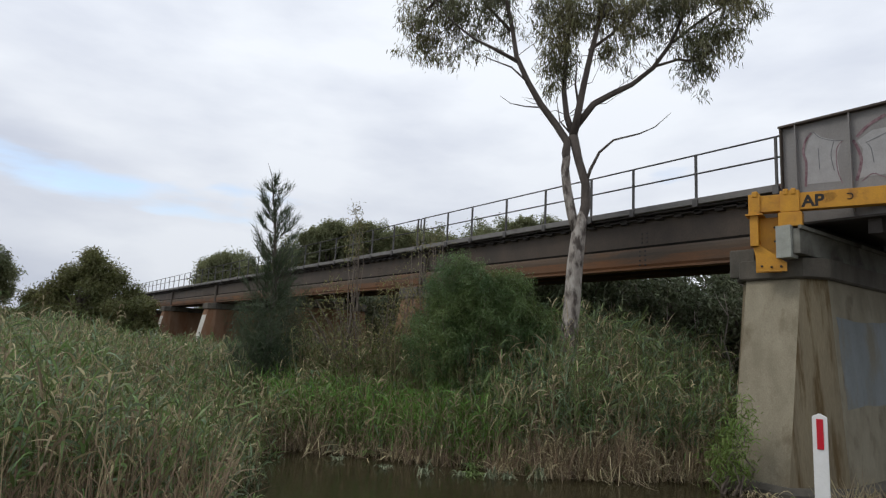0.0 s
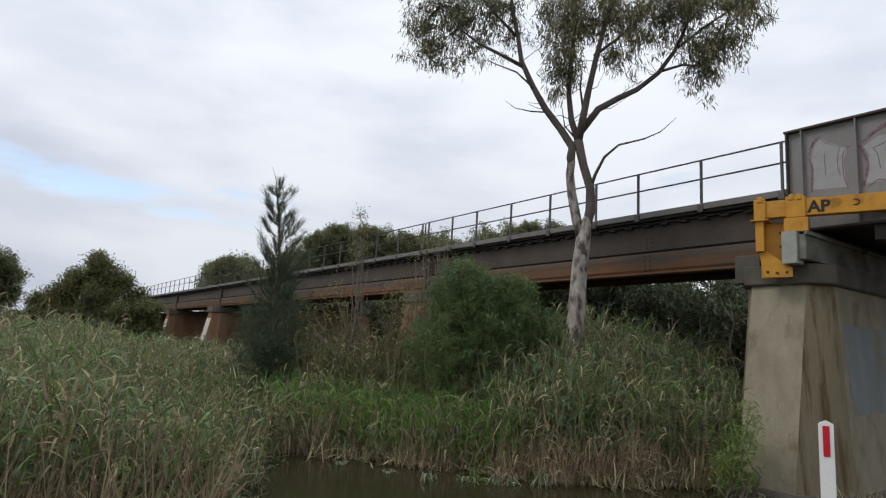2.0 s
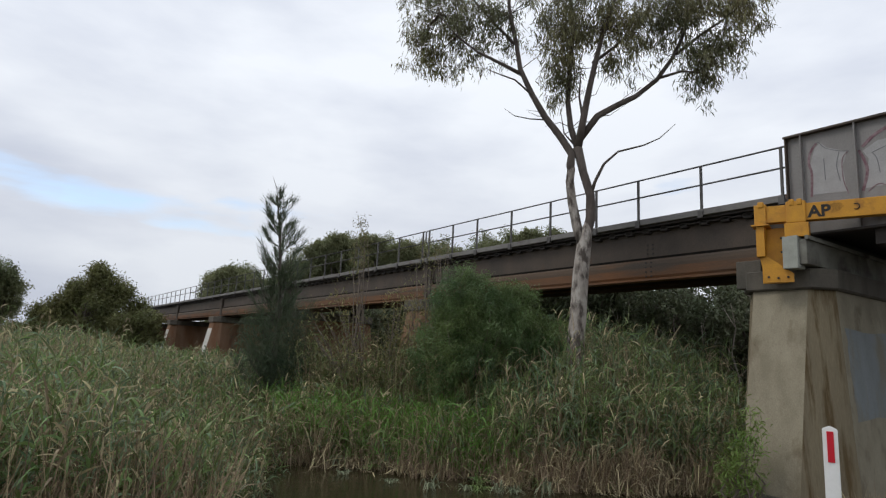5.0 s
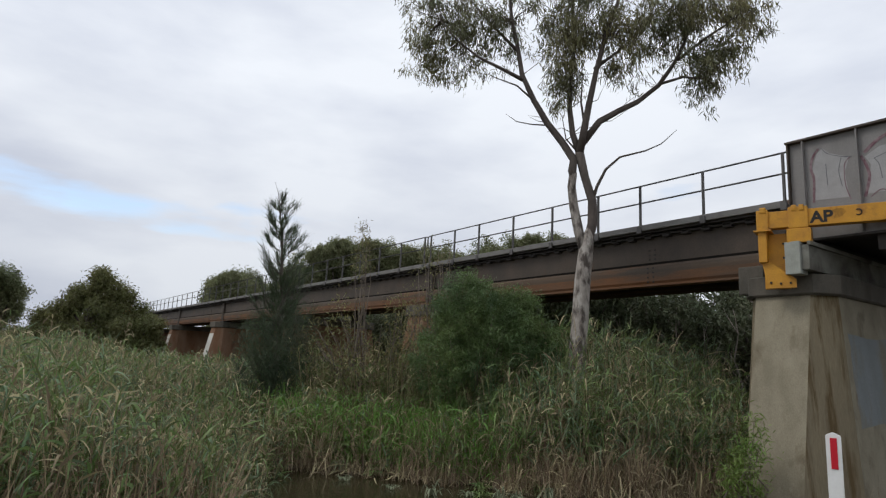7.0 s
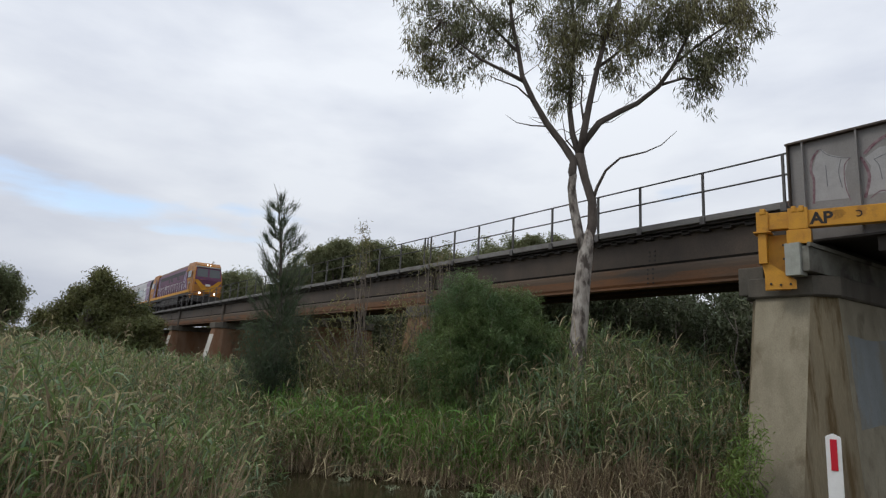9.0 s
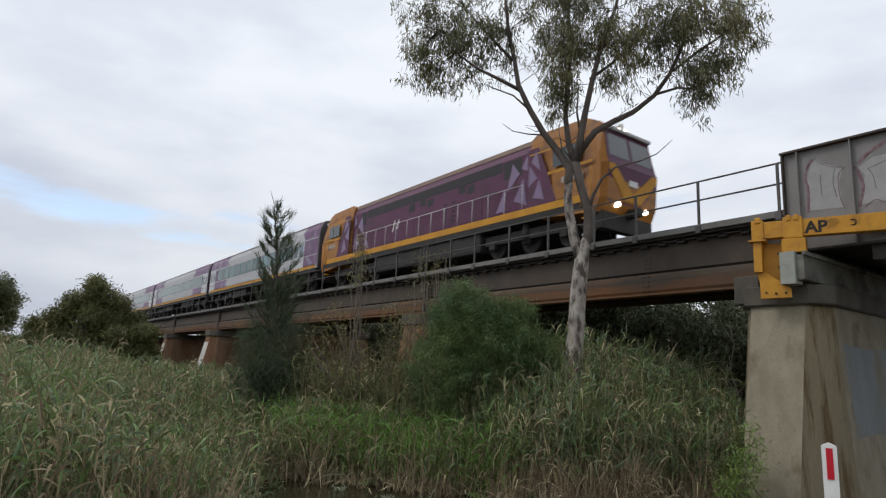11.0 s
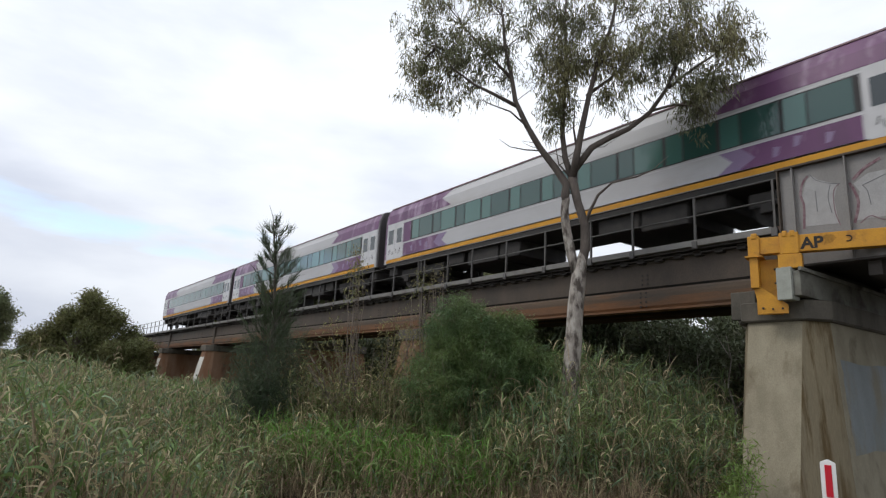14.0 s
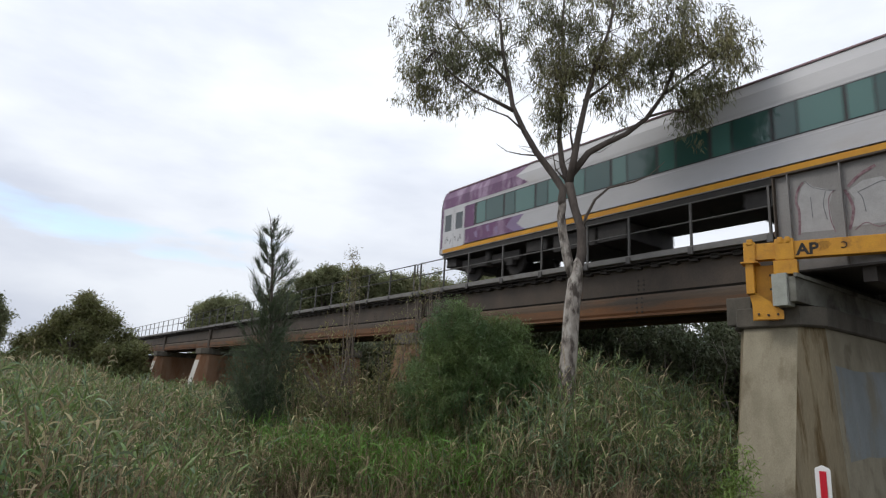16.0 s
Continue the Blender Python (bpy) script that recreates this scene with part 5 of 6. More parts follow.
shrub("wattle_bush", "dense feathery green wattle bush on the bank", 9.75, 12.15, 0.4,
      [((-.15, .2, 3.5), (.9, .9, 1.15), 150), ((.6, -.45, 2.8), (1.05, 1.0, 1.0), 180), ((-.35, .35, 2.1), (1.1, 1.1, 1.2), 200), ((.3, -.2, 1.1), (1.2, 1.1, .9), 140), ((.9, -.8, 3.4), (.6, .5, .75), 40), ((.4, -.35, 3.5), (.75, .7, .7), 70), ((1.3, -1.1, 2.6), (.6, .6, .8), 60)],
      WATTLE, (0.06, 0.14), (0.009, 0.017), 120, 30, 21, spread=0.095)
shrub("scrub_bush", "sparse reddish twiggy shrub with yellowing leaves", 8.6, 14.6, 0.5,
      [((-.8, .7, 2.3), (1.0, .9, 1.5), 110), ((.6, -.3, 2.5), (1.0, .9, 1.4), 100), ((0, 0, 1.5), (1.6, 1.2, 1.1), 130)],
      DRYLEAF, (0.06, 0.14), (0.014, 0.03), 17, 130, 22, spread=0.22)
shrub("scrub_bush", "tall thin seeding shrub in front of the girders", 8.15, 15.0, 0.5,
      [((-.15, .05, 4.8), (.35, .35, 1.3), 34), ((-.2, .1, 5.7), (.15, .15, .5), 10)],
      DRYLEAF, (0.05, 0.10), (0.015, 0.03), 14, 9, 23, spread=0.09)
shrub("scrub_bush", "bare brown twiggy shrub against the handrail", 9.75, 13.95, 0.5,
      [((0, 0, 4.9), (.6, .5, 1.0), 30), ((-.2, .1, 3.6), (.8, .7, 1.0), 40), ((-.3, .2, 2.4), (1.0, .9, 1.2), 60)],
      DRYLEAF, (0.05, 0.10), (0.012, 0.025), 14, 44, 24, spread=0.12)


def wood_tree(x, y, z0, h, rw, seed, label, leaf=WOODLEAF, sprays=110, each=46, size=(0.28, 0.6), low=0.35, group="trees behind the bridge", lobes=()):
    """A far tree: trunk, limbs, and a crown of uneven leaf masses."""
    th = empty("tree", pose(x, y, z0), label=label, category="tree", group=group)
    r = random.Random(seed)
    bm = bmesh.new()
    tr = wobble((0, 0, 0), (r.uniform(-.5, .5), r.uniform(-.5, .5), h * 0.7), 4, 0.25, r)
    tube(bm, tr, [0.035 * h, 0.03 * h, 0.024 * h, 0.017 * h, 0.01 * h], 8)
    masses = []
    for i in range(len(lobes) or 9):
        a, d = r.uniform(0, math.tau), rw * r.uniform(0.15, 0.75)
        c = (d * math.cos(a), d * math.sin(a), h * r.uniform(low + 0.08, 0.86))
        if lobes:
            c = (lobes[i][0], r.uniform(-1, 1), lobes[i][1])
        tube(bm, [tr[2], Vector(tr[2]).lerp(Vector(c), 0.5) + Vector((0, 0, .1)), Vector(c)], [0.014 * h, 0.009 * h, 0.004 * h], 5)
        size_at = (lobes[i][2], lobes[i][2], lobes[i][3]) if lobes else (rw * r.uniform(.35, .6), rw * r.uniform(.35, .6), h * r.uniform(.10, .18))
        masses.append((c, size_at))
    part("trunk", bm, BARKDARK, th)
    cs = np.concatenate([cloud_points(max(3, int(sprays / len(masses))), c, rad) for c, rad in masses])
    v, f = leaves_at(cs, each, 0.05 * rw + 0.14, size, (0.42 * size[0], 0.42 * size[1]), (0.0, 0.3), 0.2, seg=1, shape=(1.0, 0.35))
    mesh_from("crown", v, f, leaf, th)
    return th


LEFT = "dark spreading tree beside the reed bed"
for x, y, h, rw, s in ((9.2, 55, 4.6, 1.9, 34), (-5.5, 60, 8.5, 3.2, 36), (2.2, 66, 4.3, 2.6, 37), (5.5, 70, 7, 3.5, 38), (9, 72, 7, 3, 39)):
    wood_tree(x, y, 0.6, h, rw, s, LEFT, leaf=OLIVELEAF, sprays=220, each=85, size=(0.13, 0.28), low=0.12, group="trees by the reed bed")
wood_tree(6.4, 58, 0.6, 8.2, 3.0, 31, "dense dark olive tree with a lobed crown beside the reed bed", leaf=OLIVELEAF, sprays=470, each=76, size=(0.13, 0.28), group="trees by the reed bed",
          lobes=((.2, 7.3, .8, .7), (.7, 6.5, 1.3, .8), (-1.0, 6.0, 1.0, .7), (2.1, 5.9, 1.2, .7), (-1.9, 4.9, 1.0, .6), (3.3, 4.6, 1.1, .8), (.4, 4.9, 1.6, .9), (-3.2, 3.9, 1.0, .6), (4.3, 3.2, 1.0, .9), (-1, 3.2, 2.4, 1.0), (2.2, 2.8, 2.4, 1.2), (-3.6, 2.6, 1.3, .8)))
wood_tree(0.1, 57, 0.6, 7.6, 2.0, 35, "tall blue-green tree at the edge of the reed bed", leaf=BACKLEAF, sprays=300, each=70, size=(0.13, 0.28), group="trees by the reed bed",
          lobes=((-.3, 6.6, 1.1, .9), (.4, 5.6, 1.0, .8), (-.7, 5.2, 1.3, 1.0), (.5, 4.3, .8, .8), (-1.2, 3.8, 1.2, .9), (-.4, 2.8, 1.2, 1.0), (.3, 1.8, 1.0, .9)))
BACK = "grey-green tree rising behind the bridge"
for x, y, h, rw, s in ((25, 88, 13.2, 3.0, 41), (28.6, 86, 13.0, 3.2, 42), (32.3, 87, 15.6, 3.4, 43), (36.8, 86, 17.6, 3.0, 53), (38.8, 84, 17.8, 4.6, 44), (42, 81, 18.2, 4.6, 45), (46, 79, 18.6, 4.6, 46), (50, 77, 18.0, 4.4, 47), (54, 74, 18.2, 4.4, 48), (58, 70, 18.8, 4.4, 54), (61, 68, 20.2, 4.4, 49), (64.5, 64, 21, 3.6, 50), (68, 58, 19, 5, 51), (37, 88, 16.6, 4.5, 55), (44, 83, 18.6, 4.2, 56), (48.5, 80, 18.2, 4.4, 57), (52.5, 77, 18.2, 4.4, 58), (51.5, 73.5, 17.6, 4.0, 60), (56, 71.5, 18.0, 4.0, 61), (60, 66.5, 18.8, 4.0, 62), (29.5, 90, 15.2, 4, 59)):
    wood_tree(x, y, 0.6, h * (1.09 if x > 38 else 1.0), rw * 1.3, s, BACK, leaf=BACKLEAF, sprays=420, each=62, size=(0.18, 0.40), low=0.3)
CANOPY = "dense rounded olive tree rising behind the bridge"
for k, (x, y, top, w) in enumerate(((25.2, 84.5, 12.9, 1.5), (36.2, 80.4, 17.4, 1.4), (38.6, 79, 18.6, 2.0), (42, 77.6, 19.2, 2.1), (47.5, 74.2, 18.6, 2.2), (57.4, 66.8, 19.4, 1.8), (60.8, 63.6, 21.0, 1.9), (63.5, 60.8, 20.6, 1.7))):
    q = random.Random(620 + k)
    wood_tree(x, y, 0.6, top * 0.9, 3.0, 600 + k, CANOPY, leaf=BACKLEAF, sprays=330, each=58, size=(0.18, 0.42),
              lobes=[(w * u + q.uniform(-.3, .3), top + dz + q.uniform(-.4, .2), w * r0, h0) for u, dz, r0, h0 in ((0, -1.0, .9, .9), (-.9, -2.0, .8, .9), (.9, -1.9, .8, .9), (0, -3.0, 1.3, 1.3), (-1, -4.6, 1.1, 1.3), (1, -4.8, 1.1, 1.3), (0, -7.2, 1.5, 1.8), (0, -10, 1.5, 1.8))])
UNDERLBL = "dark scrubby tree beyond the bridge"
for i in range(46):
    a = radians(24 + 46 * i / 45)
    d = random.Random(70 + i).uniform(25, 36)
    x, y = d * math.sin(a), d * math.cos(a)
    if x < 21:
        x = 21 + random.Random(70 + i).uniform(0, 4)
    wood_tree(x, y, 0.5, random.Random(90 + i).uniform(5.6, 7.4), 2.2, 100 + i, UNDERLBL, leaf=SCRUBLEAF, sprays=120, each=56, size=(0.12, 0.26), low=0.02, group="scrub beyond the bridge")


for i in range(16):
    q = random.Random(300 + i)
    wood_tree(q.uniform(21.5, 28), 33 + 2.1 * i, 0.5, q.uniform(5.4, 7.0), 2.3, 400 + i, UNDERLBL, leaf=SCRUBLEAF, sprays=110, each=50, size=(0.14, 0.30), low=0.02, group="scrub beyond the bridge")

for x, y, s in ((24, 39, 501), (26.5, 43, 502), (30, 48, 503), (22.5, 36.5, 504), (28, 41, 505)):
    wood_tree(x, y, 0.5, 7.6, 2.8, s, UNDERLBL, leaf=SCRUBLEAF, sprays=180, each=60, size=(0.18, 0.36), low=0.02, group="scrub beyond the bridge")


def dead_sapling(x, y, h, seed):
    th = empty("dead_sapling", pose(x, y, 0.5), label="bleached leafless sapling in the scrub", category="tree", group="dead saplings")
    r = random.Random(seed)
    top = (r.uniform(-.7, .7), r.uniform(-.7, .7), h)
    pts = wobble((0, 0, 0), top, 5, 0.2, r)
    part("trunk", tubed(pts, [0.05, 0.045, 0.035, 0.028, 0.02, 0.008], 6), DEADWOOD, th)
    for k in range(4):
        p = pts[2 + k % 3]
        part("twig", tubed(wobble(p, Vector(p) + Vector((r.uniform(-.8, .8), r.uniform(-.8, .8), r.uniform(.3, 1.1))), 3, 0.08, r), [0.02, 0.014, 0.009, 0.004], 5), DEADWOOD, th)


for x, y, h, s in ((21.0, 15.6, 4.2, 1), (20.4, 13.2, 4.6, 2), (21.2, 11.4, 4.4, 3), (20.6, 17.6, 4.3, 4), (20.9, 12.4, 3.8, 5)):
    dead_sapling(x, y, h, s)


# ---- reeds and grass ----
def reed_bed(name, label, x, y, h, green, dry_share, leaves=9, wide=(0.013, 0.033), lean=0.10, long=(0.32, 0.75), bare=0.34, grey=0.4):
    """Standing reeds with arching leaves; a share of them dry."""
    n = len(x)
    z = height(x, y) - 0.05
    base = np.stack([x, y, z], 1)
    tilt = rng.normal(size=(n, 2)) * lean
    up = np.concatenate([tilt, np.ones((n, 1))], 1)
    dry = rng.random(n) < dry_share
    ashen = ~dry & (rng.random(n) < grey)
    stems = []
    for tag, mat, pick in (("green", green, ~dry & ~ashen), ("grey", REEDGREY, ashen), ("dry", REEDPALE, dry)):
        b, u, hh = base[pick], up[pick], h[pick]
        k = len(b)
        if not k:
            continue
        stems.append(ribbons(b, u, hh * 0.98, np.full(k, 0.014), np.full(k, 0.03), seg=2, shape=(1, .9, .4)))
        sets = []
        un = u / np.linalg.norm(u, axis=1, keepdims=True)
        for j in range(leaves):
            s = rng.uniform(bare, 0.98, k)
            c = b + un * (hh * s)[:, None]
            w = rng.normal(size=(k, 3)) * 0.55 + np.array([0.04, -0.03, 0])
            w[:, 2] = rng.uniform(0.5, 1.7, k)
            ln = rng.uniform(*long, k) * (0.6 + 0.4 * hh / 2.4)
            sets.append(ribbons(c, w, ln, rng.uniform(*wide, k), rng.uniform(0.15, 1.35, k), seg=5, shape=(0.5, 1, 1, .8, .5, .06)))
        ob = mesh_from({"green": name, "grey": name, "dry": "dry_" + name}[tag], *gather(sets), mat)
        tagged(ob, {"green": label, "grey": "grey-green arching leaves among the " + name, "dry": "dry straw-coloured leaves among the reeds"}[tag], "reeds", kind="stuff")
    tagged(mesh_from("reed_stalks", *gather(stems), DEADSTALK), "tan upright stalks of the reeds", "reeds", kind="stuff")


# the wide bed beside the channel
n = 19500
d = np.exp(rng.uniform(np.log(7.9), np.log(48), n))
az = np.radians(rng.uniform(-6, 34, n))
x, y = d * np.sin(az), d * np.cos(az)
azd = np.degrees(az)
margin = np.interp(d, [6, 9.5, 11, 14.5, 16, 60], [16.0, 18.0, 20.5, 22.5, 60, 60]) - azd + 0.8 * np.sin(2.3 * d)
keep = (margin > 0) & (x < 12.8) & (rng.random(n) < np.interp(margin, [0, 3], [0.35, 1]))
lumps = np.sin(2.1 * x + 1.3 * np.sin(1.1 * y)) * np.cos(1.7 * y + np.sin(1.9 * x))
keep &= rng.random(n) < 0.62 + 0.55 * lumps
x, y, d, azd, lumps, margin = x[keep], y[keep], d[keep], azd[keep], lumps[keep], margin[keep]
tall = np.interp(d, [6, 9, 14, 22, 46], [0.84, 0.94, 0.98, 0.92, 0.80]) * np.interp(azd, [0, 6, 10, 20], [1.0, 0.95, 0.73, 0.68])
patchy = (1 + 0.16 * lumps) * np.interp(margin, [0, 1.5, 4], [0.45, 0.72, 1.0])
tall = tall * np.where((rng.random(len(x)) < 0.05) & (azd < 11.5) & (d > 11), 1.2, 1.0)
reed_bed("reeds", "dense green reed bed with arching leaves", x, y, rng.uniform(1.6, 2.6, len(x)) * tall * patchy, REED, 0.24, wide=(0.016, 0.038), long=(0.28, 0.64), bare=0.26, grey=0.34)
# the far bank below the bridge
n = 8000
s = rng.random(n)
ex = np.interp(s, [0, .42, 1], [6.0, 9.7, 14.2])
back = rng.random(n) ** 1.2 * 5.0
x = ex + back * 0.66
y = edge_y(FAR_EDGE, ex) + back * 0.75 + 0.05
lumps = np.sin(3.1 * x + 1.3 * np.sin(2.1 * y)) * np.cos(2.7 * y + np.sin(2.9 * x))
open_bank = ((ex < 8.9) & (rng.random(n) < 0.72)) | (rng.random(n) > 0.60 + 0.75 * lumps)
x, y, ex, back = x[~open_bank], y[~open_bank], ex[~open_bank], back[~open_bank]
tall = np.interp(x - y, [-9, -4, -2.2, 0, 1.5, 3.5, 6], [1.1, 1.3, 2.1, 2.85, 3.1, 2.85, 2.5]) * np.interp(back, [0, 1.0, 2.5], [0.62, 0.85, 1.0])
reed_bed("reeds", "tall green reeds along the far bank", x, y, tall * rng.uniform(0.55, 1.2, len(x)), REED, 0.13, wide=(0.015, 0.034), lean=0.12, long=(0.34, 0.72), bare=0.40)
# low bright grass at the foot of the bushes
n = 3600
x = rng.uniform(6.0, 9.6, n)
y = edge_y(FAR_EDGE, x) + rng.uniform(0.25, 3.4, n)
reed_bed("grass", "bright green grass on the channel bank", x, y, rng.uniform(0.7, 1.55, n), GRASS, 0.10, leaves=6, wide=(0.014, 0.028), lean=0.2, bare=0.15, grey=0.0)


# olive weeds standing among the twiggy shrubs
n = 1100
x = rng.uniform(6.9, 10.2, n)
y = edge_y(FAR_EDGE, x) + rng.uniform(2.2, 4.6, n)
reed_bed("weeds", "olive-green weeds standing among the twiggy shrubs", x, y, rng.uniform(1.1, 2.7, n), WEED, 0.14, leaves=16, wide=(0.014, 0.032), lean=0.12, long=(0.16, 0.42), bare=0.12, grey=0.0)


def dead_fringe():
    """Brown dead stalks along the water's edge."""
    n = 11500
    ex = np.concatenate([rng.uniform(5.6, 14.0, n // 2), rng.uniform(8.6, 13.9, n - n // 2)])
    lump = 0.5 + 0.28 * np.sin(ex * 4.1 + 0.7) + 0.22 * np.sin(ex * 9.7 + 2.0) + 0.18 * np.sin(ex * 1.3)
    ex = ex[rng.random(n) < 0.22 + 0.75 * np.clip(lump, 0, 1)]
    n = len(ex)
    lump = 0.5 + 0.28 * np.sin(ex * 4.1 + 0.7) + 0.22 * np.sin(ex * 9.7 + 2.0) + 0.18 * np.sin(ex * 1.3)
    off = rng.random(n) ** 1.6 * 1.2 - 0.35 * np.clip(lump, 0, 1) * rng.random(n)
    b = np.stack([ex + off * 0.6, edge_y(FAR_EDGE, ex) + off * 0.7 - 0.12, np.full(n, -0.05)], 1)
    w = np.concatenate([rng.normal(size=(n, 2)) * 0.34, np.ones((n, 1))], 1)
    ln = rng.uniform(0.25, 1.15, n) * (0.55 + 1.05 * np.clip(lump, 0, 1.1))
    # collapsed straw leaves hang over among the stalks
    fallen = rng.random(n) < 0.55
    up = w[fallen] + np.concatenate([rng.normal(size=(fallen.sum(), 2)) * 0.4, np.zeros((fallen.sum(), 1))], 1)
    high = b[fallen] + np.array([0.3, 0.35, 1]) * rng.uniform(0, 0.95, (fallen.sum(), 1))
    v, f = ribbons(high, up, ln[fallen] * 0.85, rng.uniform(0.014, 0.03, fallen.sum()), rng.uniform(0.5, 1.6, fallen.sum()), seg=5, shape=(.6, 1, 1, .8, .5, .06))
    v[:, 2] = np.maximum(v[:, 2], 0.02)
    tagged(mesh_from("straw_leaves", v, f, REEDPALE), "collapsed straw-coloured reed leaves at the water", "reeds", kind="stuff")
    b, w, ln, n = b[~fallen], w[~fallen] * np.array([0.6, 0.6, 1]), ln[~fallen], int((~fallen).sum())
    sets = [ribbons(b, w, ln, rng.uniform(0.007, 0.016, n), rng.uniform(0, 0.4, n), seg=3, shape=(1, 1, .8, .2))]
    d = rng.uniform(7.0, 12.0, 2600)
    az = np.radians(rng.uniform(-4, 18, 2600))
    b2 = np.stack([d * np.sin(az), d * np.cos(az), height(d * np.sin(az), d * np.cos(az)) - 0.05], 1)
    w2 = np.concatenate([np.clip(rng.normal(size=(2600, 2)) * 0.24, -0.4, 0.4), np.ones((2600, 1))], 1)
    sets.append(ribbons(b2, w2, rng.uniform(0.6, 2.0, 2600), rng.uniform(0.008, 0.018, 2600), rng.uniform(0, 0.6, 2600), seg=3, shape=(1, 1, .8, .2)))
    ob = mesh_from("dead_stalks", *gather(sets), DEADSTALK)
    tagged(ob, "brown dead stalks fringing the water", "reeds", kind="stuff")


dead_fringe()


def tall_sticks():
    """Single bare canes standing over the reeds."""
    n = 70
    ex = rng.uniform(8.6, 13.6, n)
    off = rng.uniform(0.3, 3.0, n)
    b = np.stack([ex + off * 0.66, edge_y(FAR_EDGE, ex) + off * 0.75, np.full(n, 0.1)], 1)
    w = np.concatenate([rng.normal(size=(n, 2)) * 0.10, np.ones((n, 1))], 1)
    v, f = ribbons(b, w, rng.uniform(1.6, 3.1, n), np.full(n, 0.016), rng.uniform(0, 0.06, n), seg=3, shape=(1, .9, .8, .4))
    tagged(mesh_from("bare_canes", v, f, REEDPALE), "pale bare canes standing over the reeds", "reeds", kind="stuff")


tall_sticks()


def pier_weeds():
    n = 420
    x = rng.uniform(12.2, 14.2, n)
    y = rng.uniform(3.9, 5.2, n)
    b = np.stack([x, y, np.full(n, -0.02)], 1)
    w = np.concatenate([rng.normal(size=(n, 2)) * 0.35, np.ones((n, 1))], 1)
    v, f = ribbons(b, w, rng.uniform(0.25, 0.95, n), rng.uniform(0.008, 0.02, n), rng.uniform(0.1, 0.9, n), seg=4, shape=(1, 1, .8, .5, .1))
    tagged(mesh_from("weeds", v, f, REEDPALE), "thin dry weeds at the foot of the pier", "weeds", kind="stuff")


pier_weeds()


def sedge(x, y, size, seed, mat, label, n=34, rise=1.0):
    """A fan of long pale leaves hanging over the water."""
    th = empty("sedge_clump", pose(x, y, max(0.0, float(height(np.array(x), np.array(y)))) - 0.03), label=label, category="plant", group="sedges at the water's edge")
    r = np.random.default_rng(seed)
    w = np.concatenate([r.normal(size=(n, 2)) * 0.55 + np.array([-0.25, -0.3]), r.uniform(0.7, 1.5, (n, 1)) * rise], 1)
    v, f = ribbons(np.concatenate([r.normal(size=(n, 2)) * 0.06, np.full((n, 1), 0.02)], 1), w, r.uniform(0.6, 1.1, n) * size, r.uniform(0.02, 0.035, n), r.uniform(0.7, 1.2, n), seg=5, shape=(.6, 1, 1, .8, .5, .06))
    v[:, 2] = np.maximum(v[:, 2], 0.04)
    mesh_from("leaf_fan", v, f, mat, th)


for x, y, s, k in ((9.75, 9.2, 1.0, 1), (9.5, 9.45, 0.9, 2), (7.0, 12.85, 0.9, 3), (7.35, 12.5, 0.8, 4), (8.0, 11.5, 0.7, 5), (10.9, 8.5, 0.8, 6), (12.2, 7.8, 0.8, 7), (8.3, 9.9, 0.5, 8), (11.6, 8.2, 0.7, 9), (7.7, 11.9, 0.8, 11), (8.7, 10.4, 0.7, 12), (9.15, 9.8, 0.85, 13), (10.3, 8.85, 0.9, 15), (12.7, 7.5, 0.8, 14), (10.6, 8.6, 0.75, 17)):
    sedge(x, y, s, k, REEDPALE if k % 2 else REED, "pale drooping sedge clump at the water's edge" if k % 2 else "green drooping sedge clump at the water's edge")
for x, y, s, k in ((2.3, 8.2, 1.0, 21), (3.1, 8.6, 0.9, 22), (1.2, 7.6, 1.0, 23), (3.6, 9.5, 0.7, 24)):
    sedge(x, y, s, k, REED, "green drooping sedge clump at the water's edge")
for x, y, s, k in ((7.42, 10.35, 0.85, 31), (8.45, 9.5, 0.75, 32), (8.75, 9.35, 0.6, 33), (7.0, 11.2, 0.4, 34), (6.5, 12.3, 0.45, 35), (6.75, 13.0, 1.0, 36), (8.05, 10.0, 0.5, 37), (1.9, 8.3, 1.3, 38), (3.5, 9.9, 0.8, 39), (9.4, 9.1, 1.0, 40)):
    sedge(x, y, s, k, SEDGE, "pale grey-green sedge fan hanging over the water", 20, 1.9)
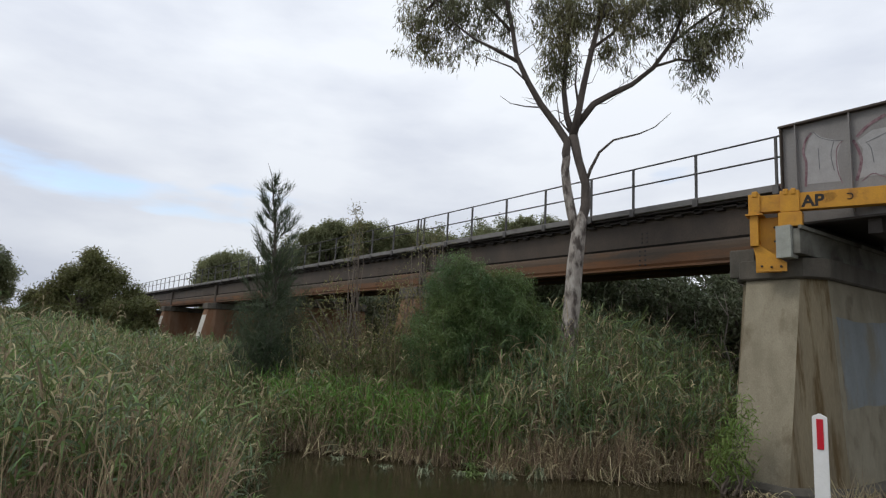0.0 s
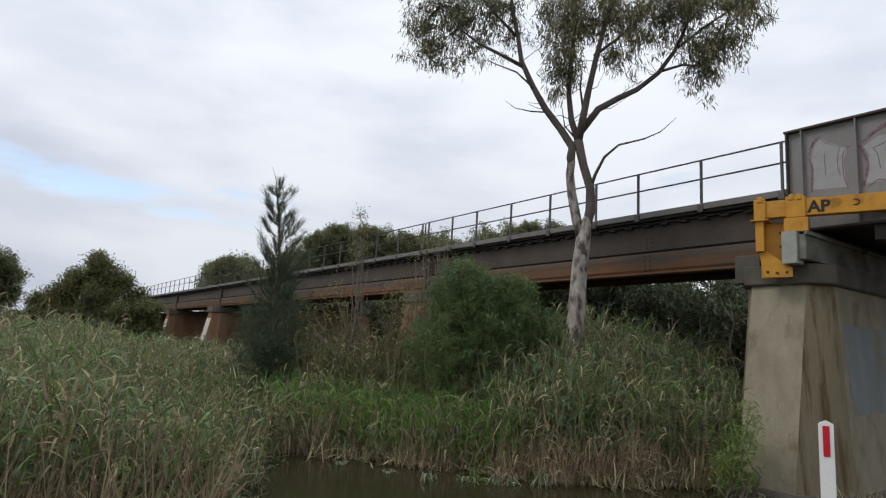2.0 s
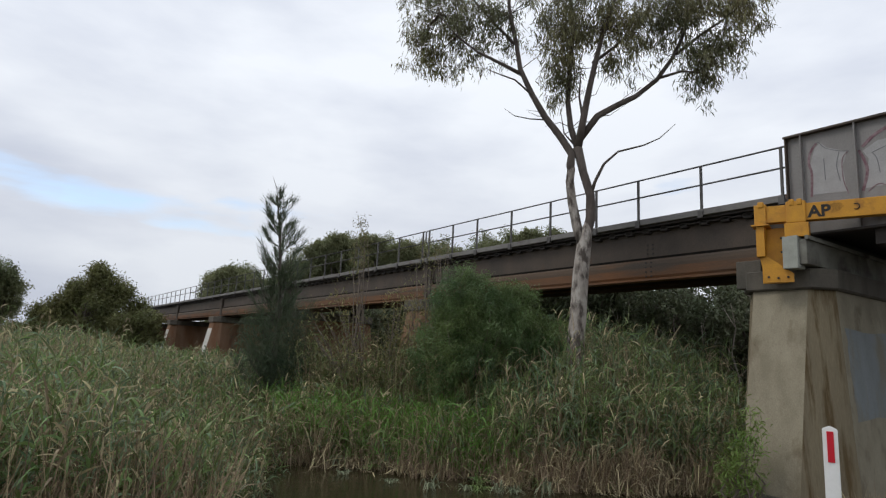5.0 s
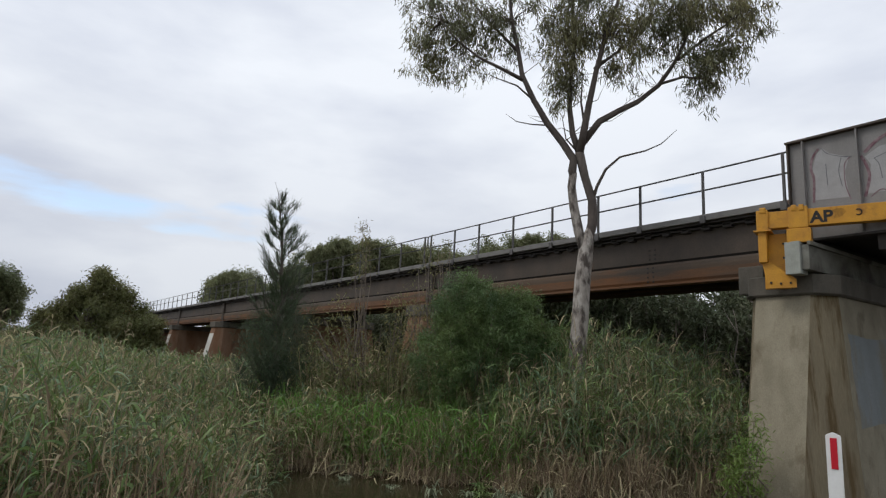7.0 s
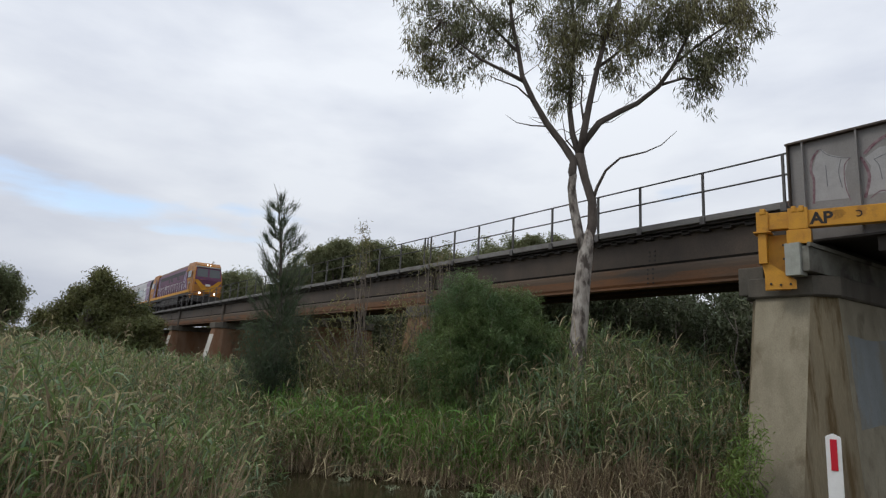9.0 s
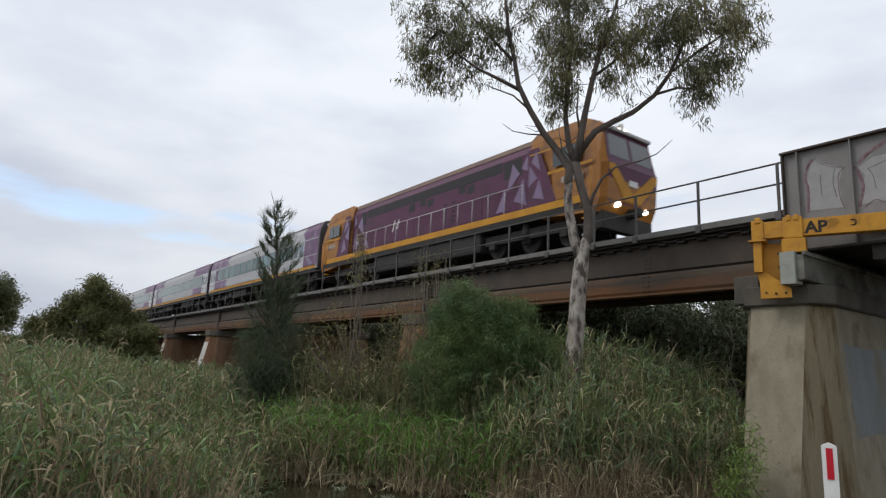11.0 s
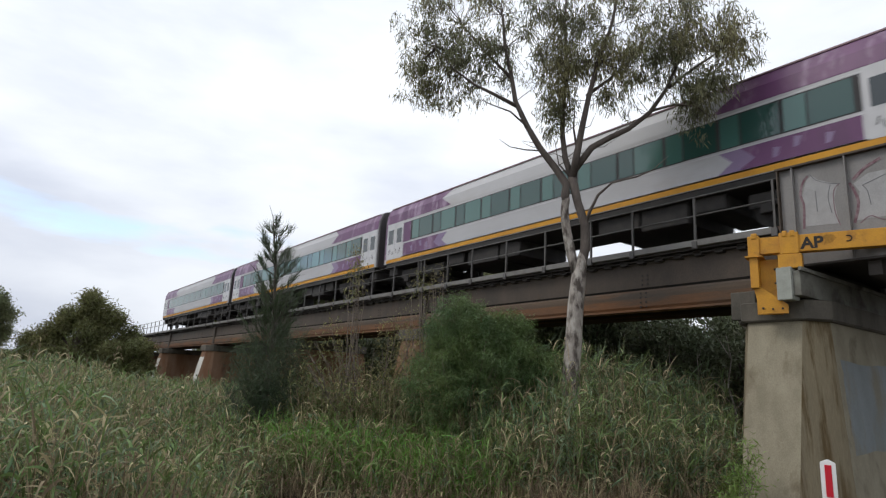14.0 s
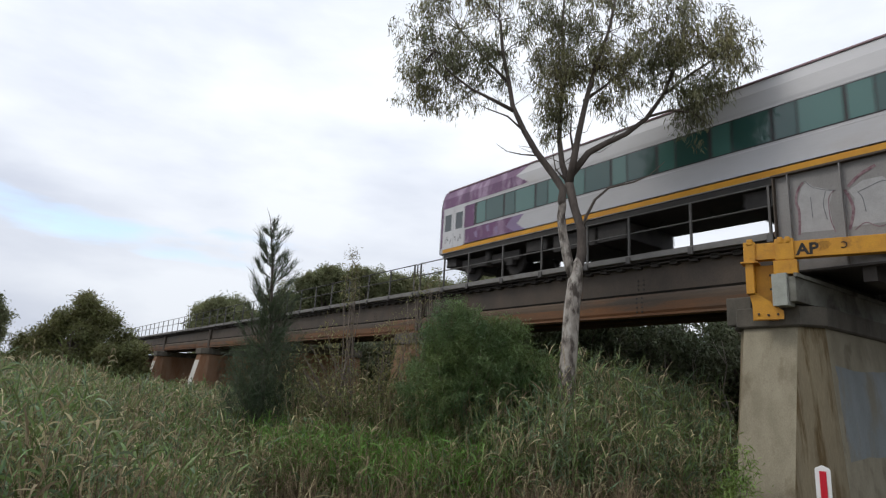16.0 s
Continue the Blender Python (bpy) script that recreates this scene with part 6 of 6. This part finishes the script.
# thin tufts on the ledge of the pier's foot
for x, y, s, k in ((12.2, 5.9, 0.9, 51), (12.35, 5.55, 0.6, 52), (12.95, 4.75, 0.8, 53), (13.2, 4.6, 0.6, 54), (12.15, 6.2, 0.7, 55)):
    sedge(x, y, s, k, REEDPALE if k % 2 else WEED, "thin dry weed tuft at the foot of the pier", 13, 1.8)
shrub("willow_shrub", "bright green leafy shrub against the concrete pier", 12.12, 6.52, -0.1,
      [((0, 0, 0.9), (.30, .30, .8), 34), ((-.1, .2, .6), (.36, .36, .5), 20), ((.1, -.1, 1.7), (.2, .2, .45), 10)], SHRUBLEAF, (0.08, 0.17), (0.014, 0.028), 26, 12, 25, spread=0.11)


def motions():
    # the wind leans the young she-oak and stirs the gum's crown
    sway = [(0, 0), (1, .2), (2, -.2), (3, .1), (4, 0), (6.5, -.3), (8, .1), (9, -.5), (10.3, .3), (11.5, -.9), (12, .3), (12.5, 1.3), (13, .8), (13.5, 0), (14, 0), (14.5, .8), (15, .9), (15.5, .2), (16, .3)]
    base = OAK.matrix_basis.copy()
    walk(OAK, [(t, base @ pose(0, 0, 0, a * 0.5, a * 0.85)) for t, a in sway])
    crown = [o for o in GUM.children if o.name.startswith("crown")][0]
    stir = [(0, 0), (1, -.02), (2, 0), (3, -.015), (4, 0), (6.5, 0), (7.5, .04), (8, 0), (9, -.03), (10.2, .01), (11.5, -.01), (12, -.03), (12.5, 0), (13, .02), (13.5, .06), (14, .03), (14.5, -.02), (15, .02), (15.5, .06), (16, .04)]
    walk(crown, [(t, pose(0.66 * a, -0.75 * a, 0)) for t, a in stir])
    T = [0.0, 2.0, 4.0, 6.0, 7.0, 8.0, 8.5, 9.0, 9.5, 10.0, 10.5, 11.0, 11.3, 11.6, 12.0, 12.5, 13.0, 13.5, 14.0, 14.5, 15.0, 15.4, 15.7, 15.9, 16.0]

    def ahead(t):
        return 7.5 - 25.2 * (t - 12.0)
    engine = loco()
    walk(engine, [(t, pose(TX, ahead(t) - 20.75, RAILTOP)) for t in T])
    plain = coach(False)
    coaches = [coach(True), plain] + [copy_thing(plain, pose(TX, 30 * i, RAILTOP)) for i in range(2, 5)]
    for i, c in enumerate(coaches):
        walk(c, [(t, pose(TX, ahead(t) + 0.3 + PITCH * i, RAILTOP)) for t in T])


motions()
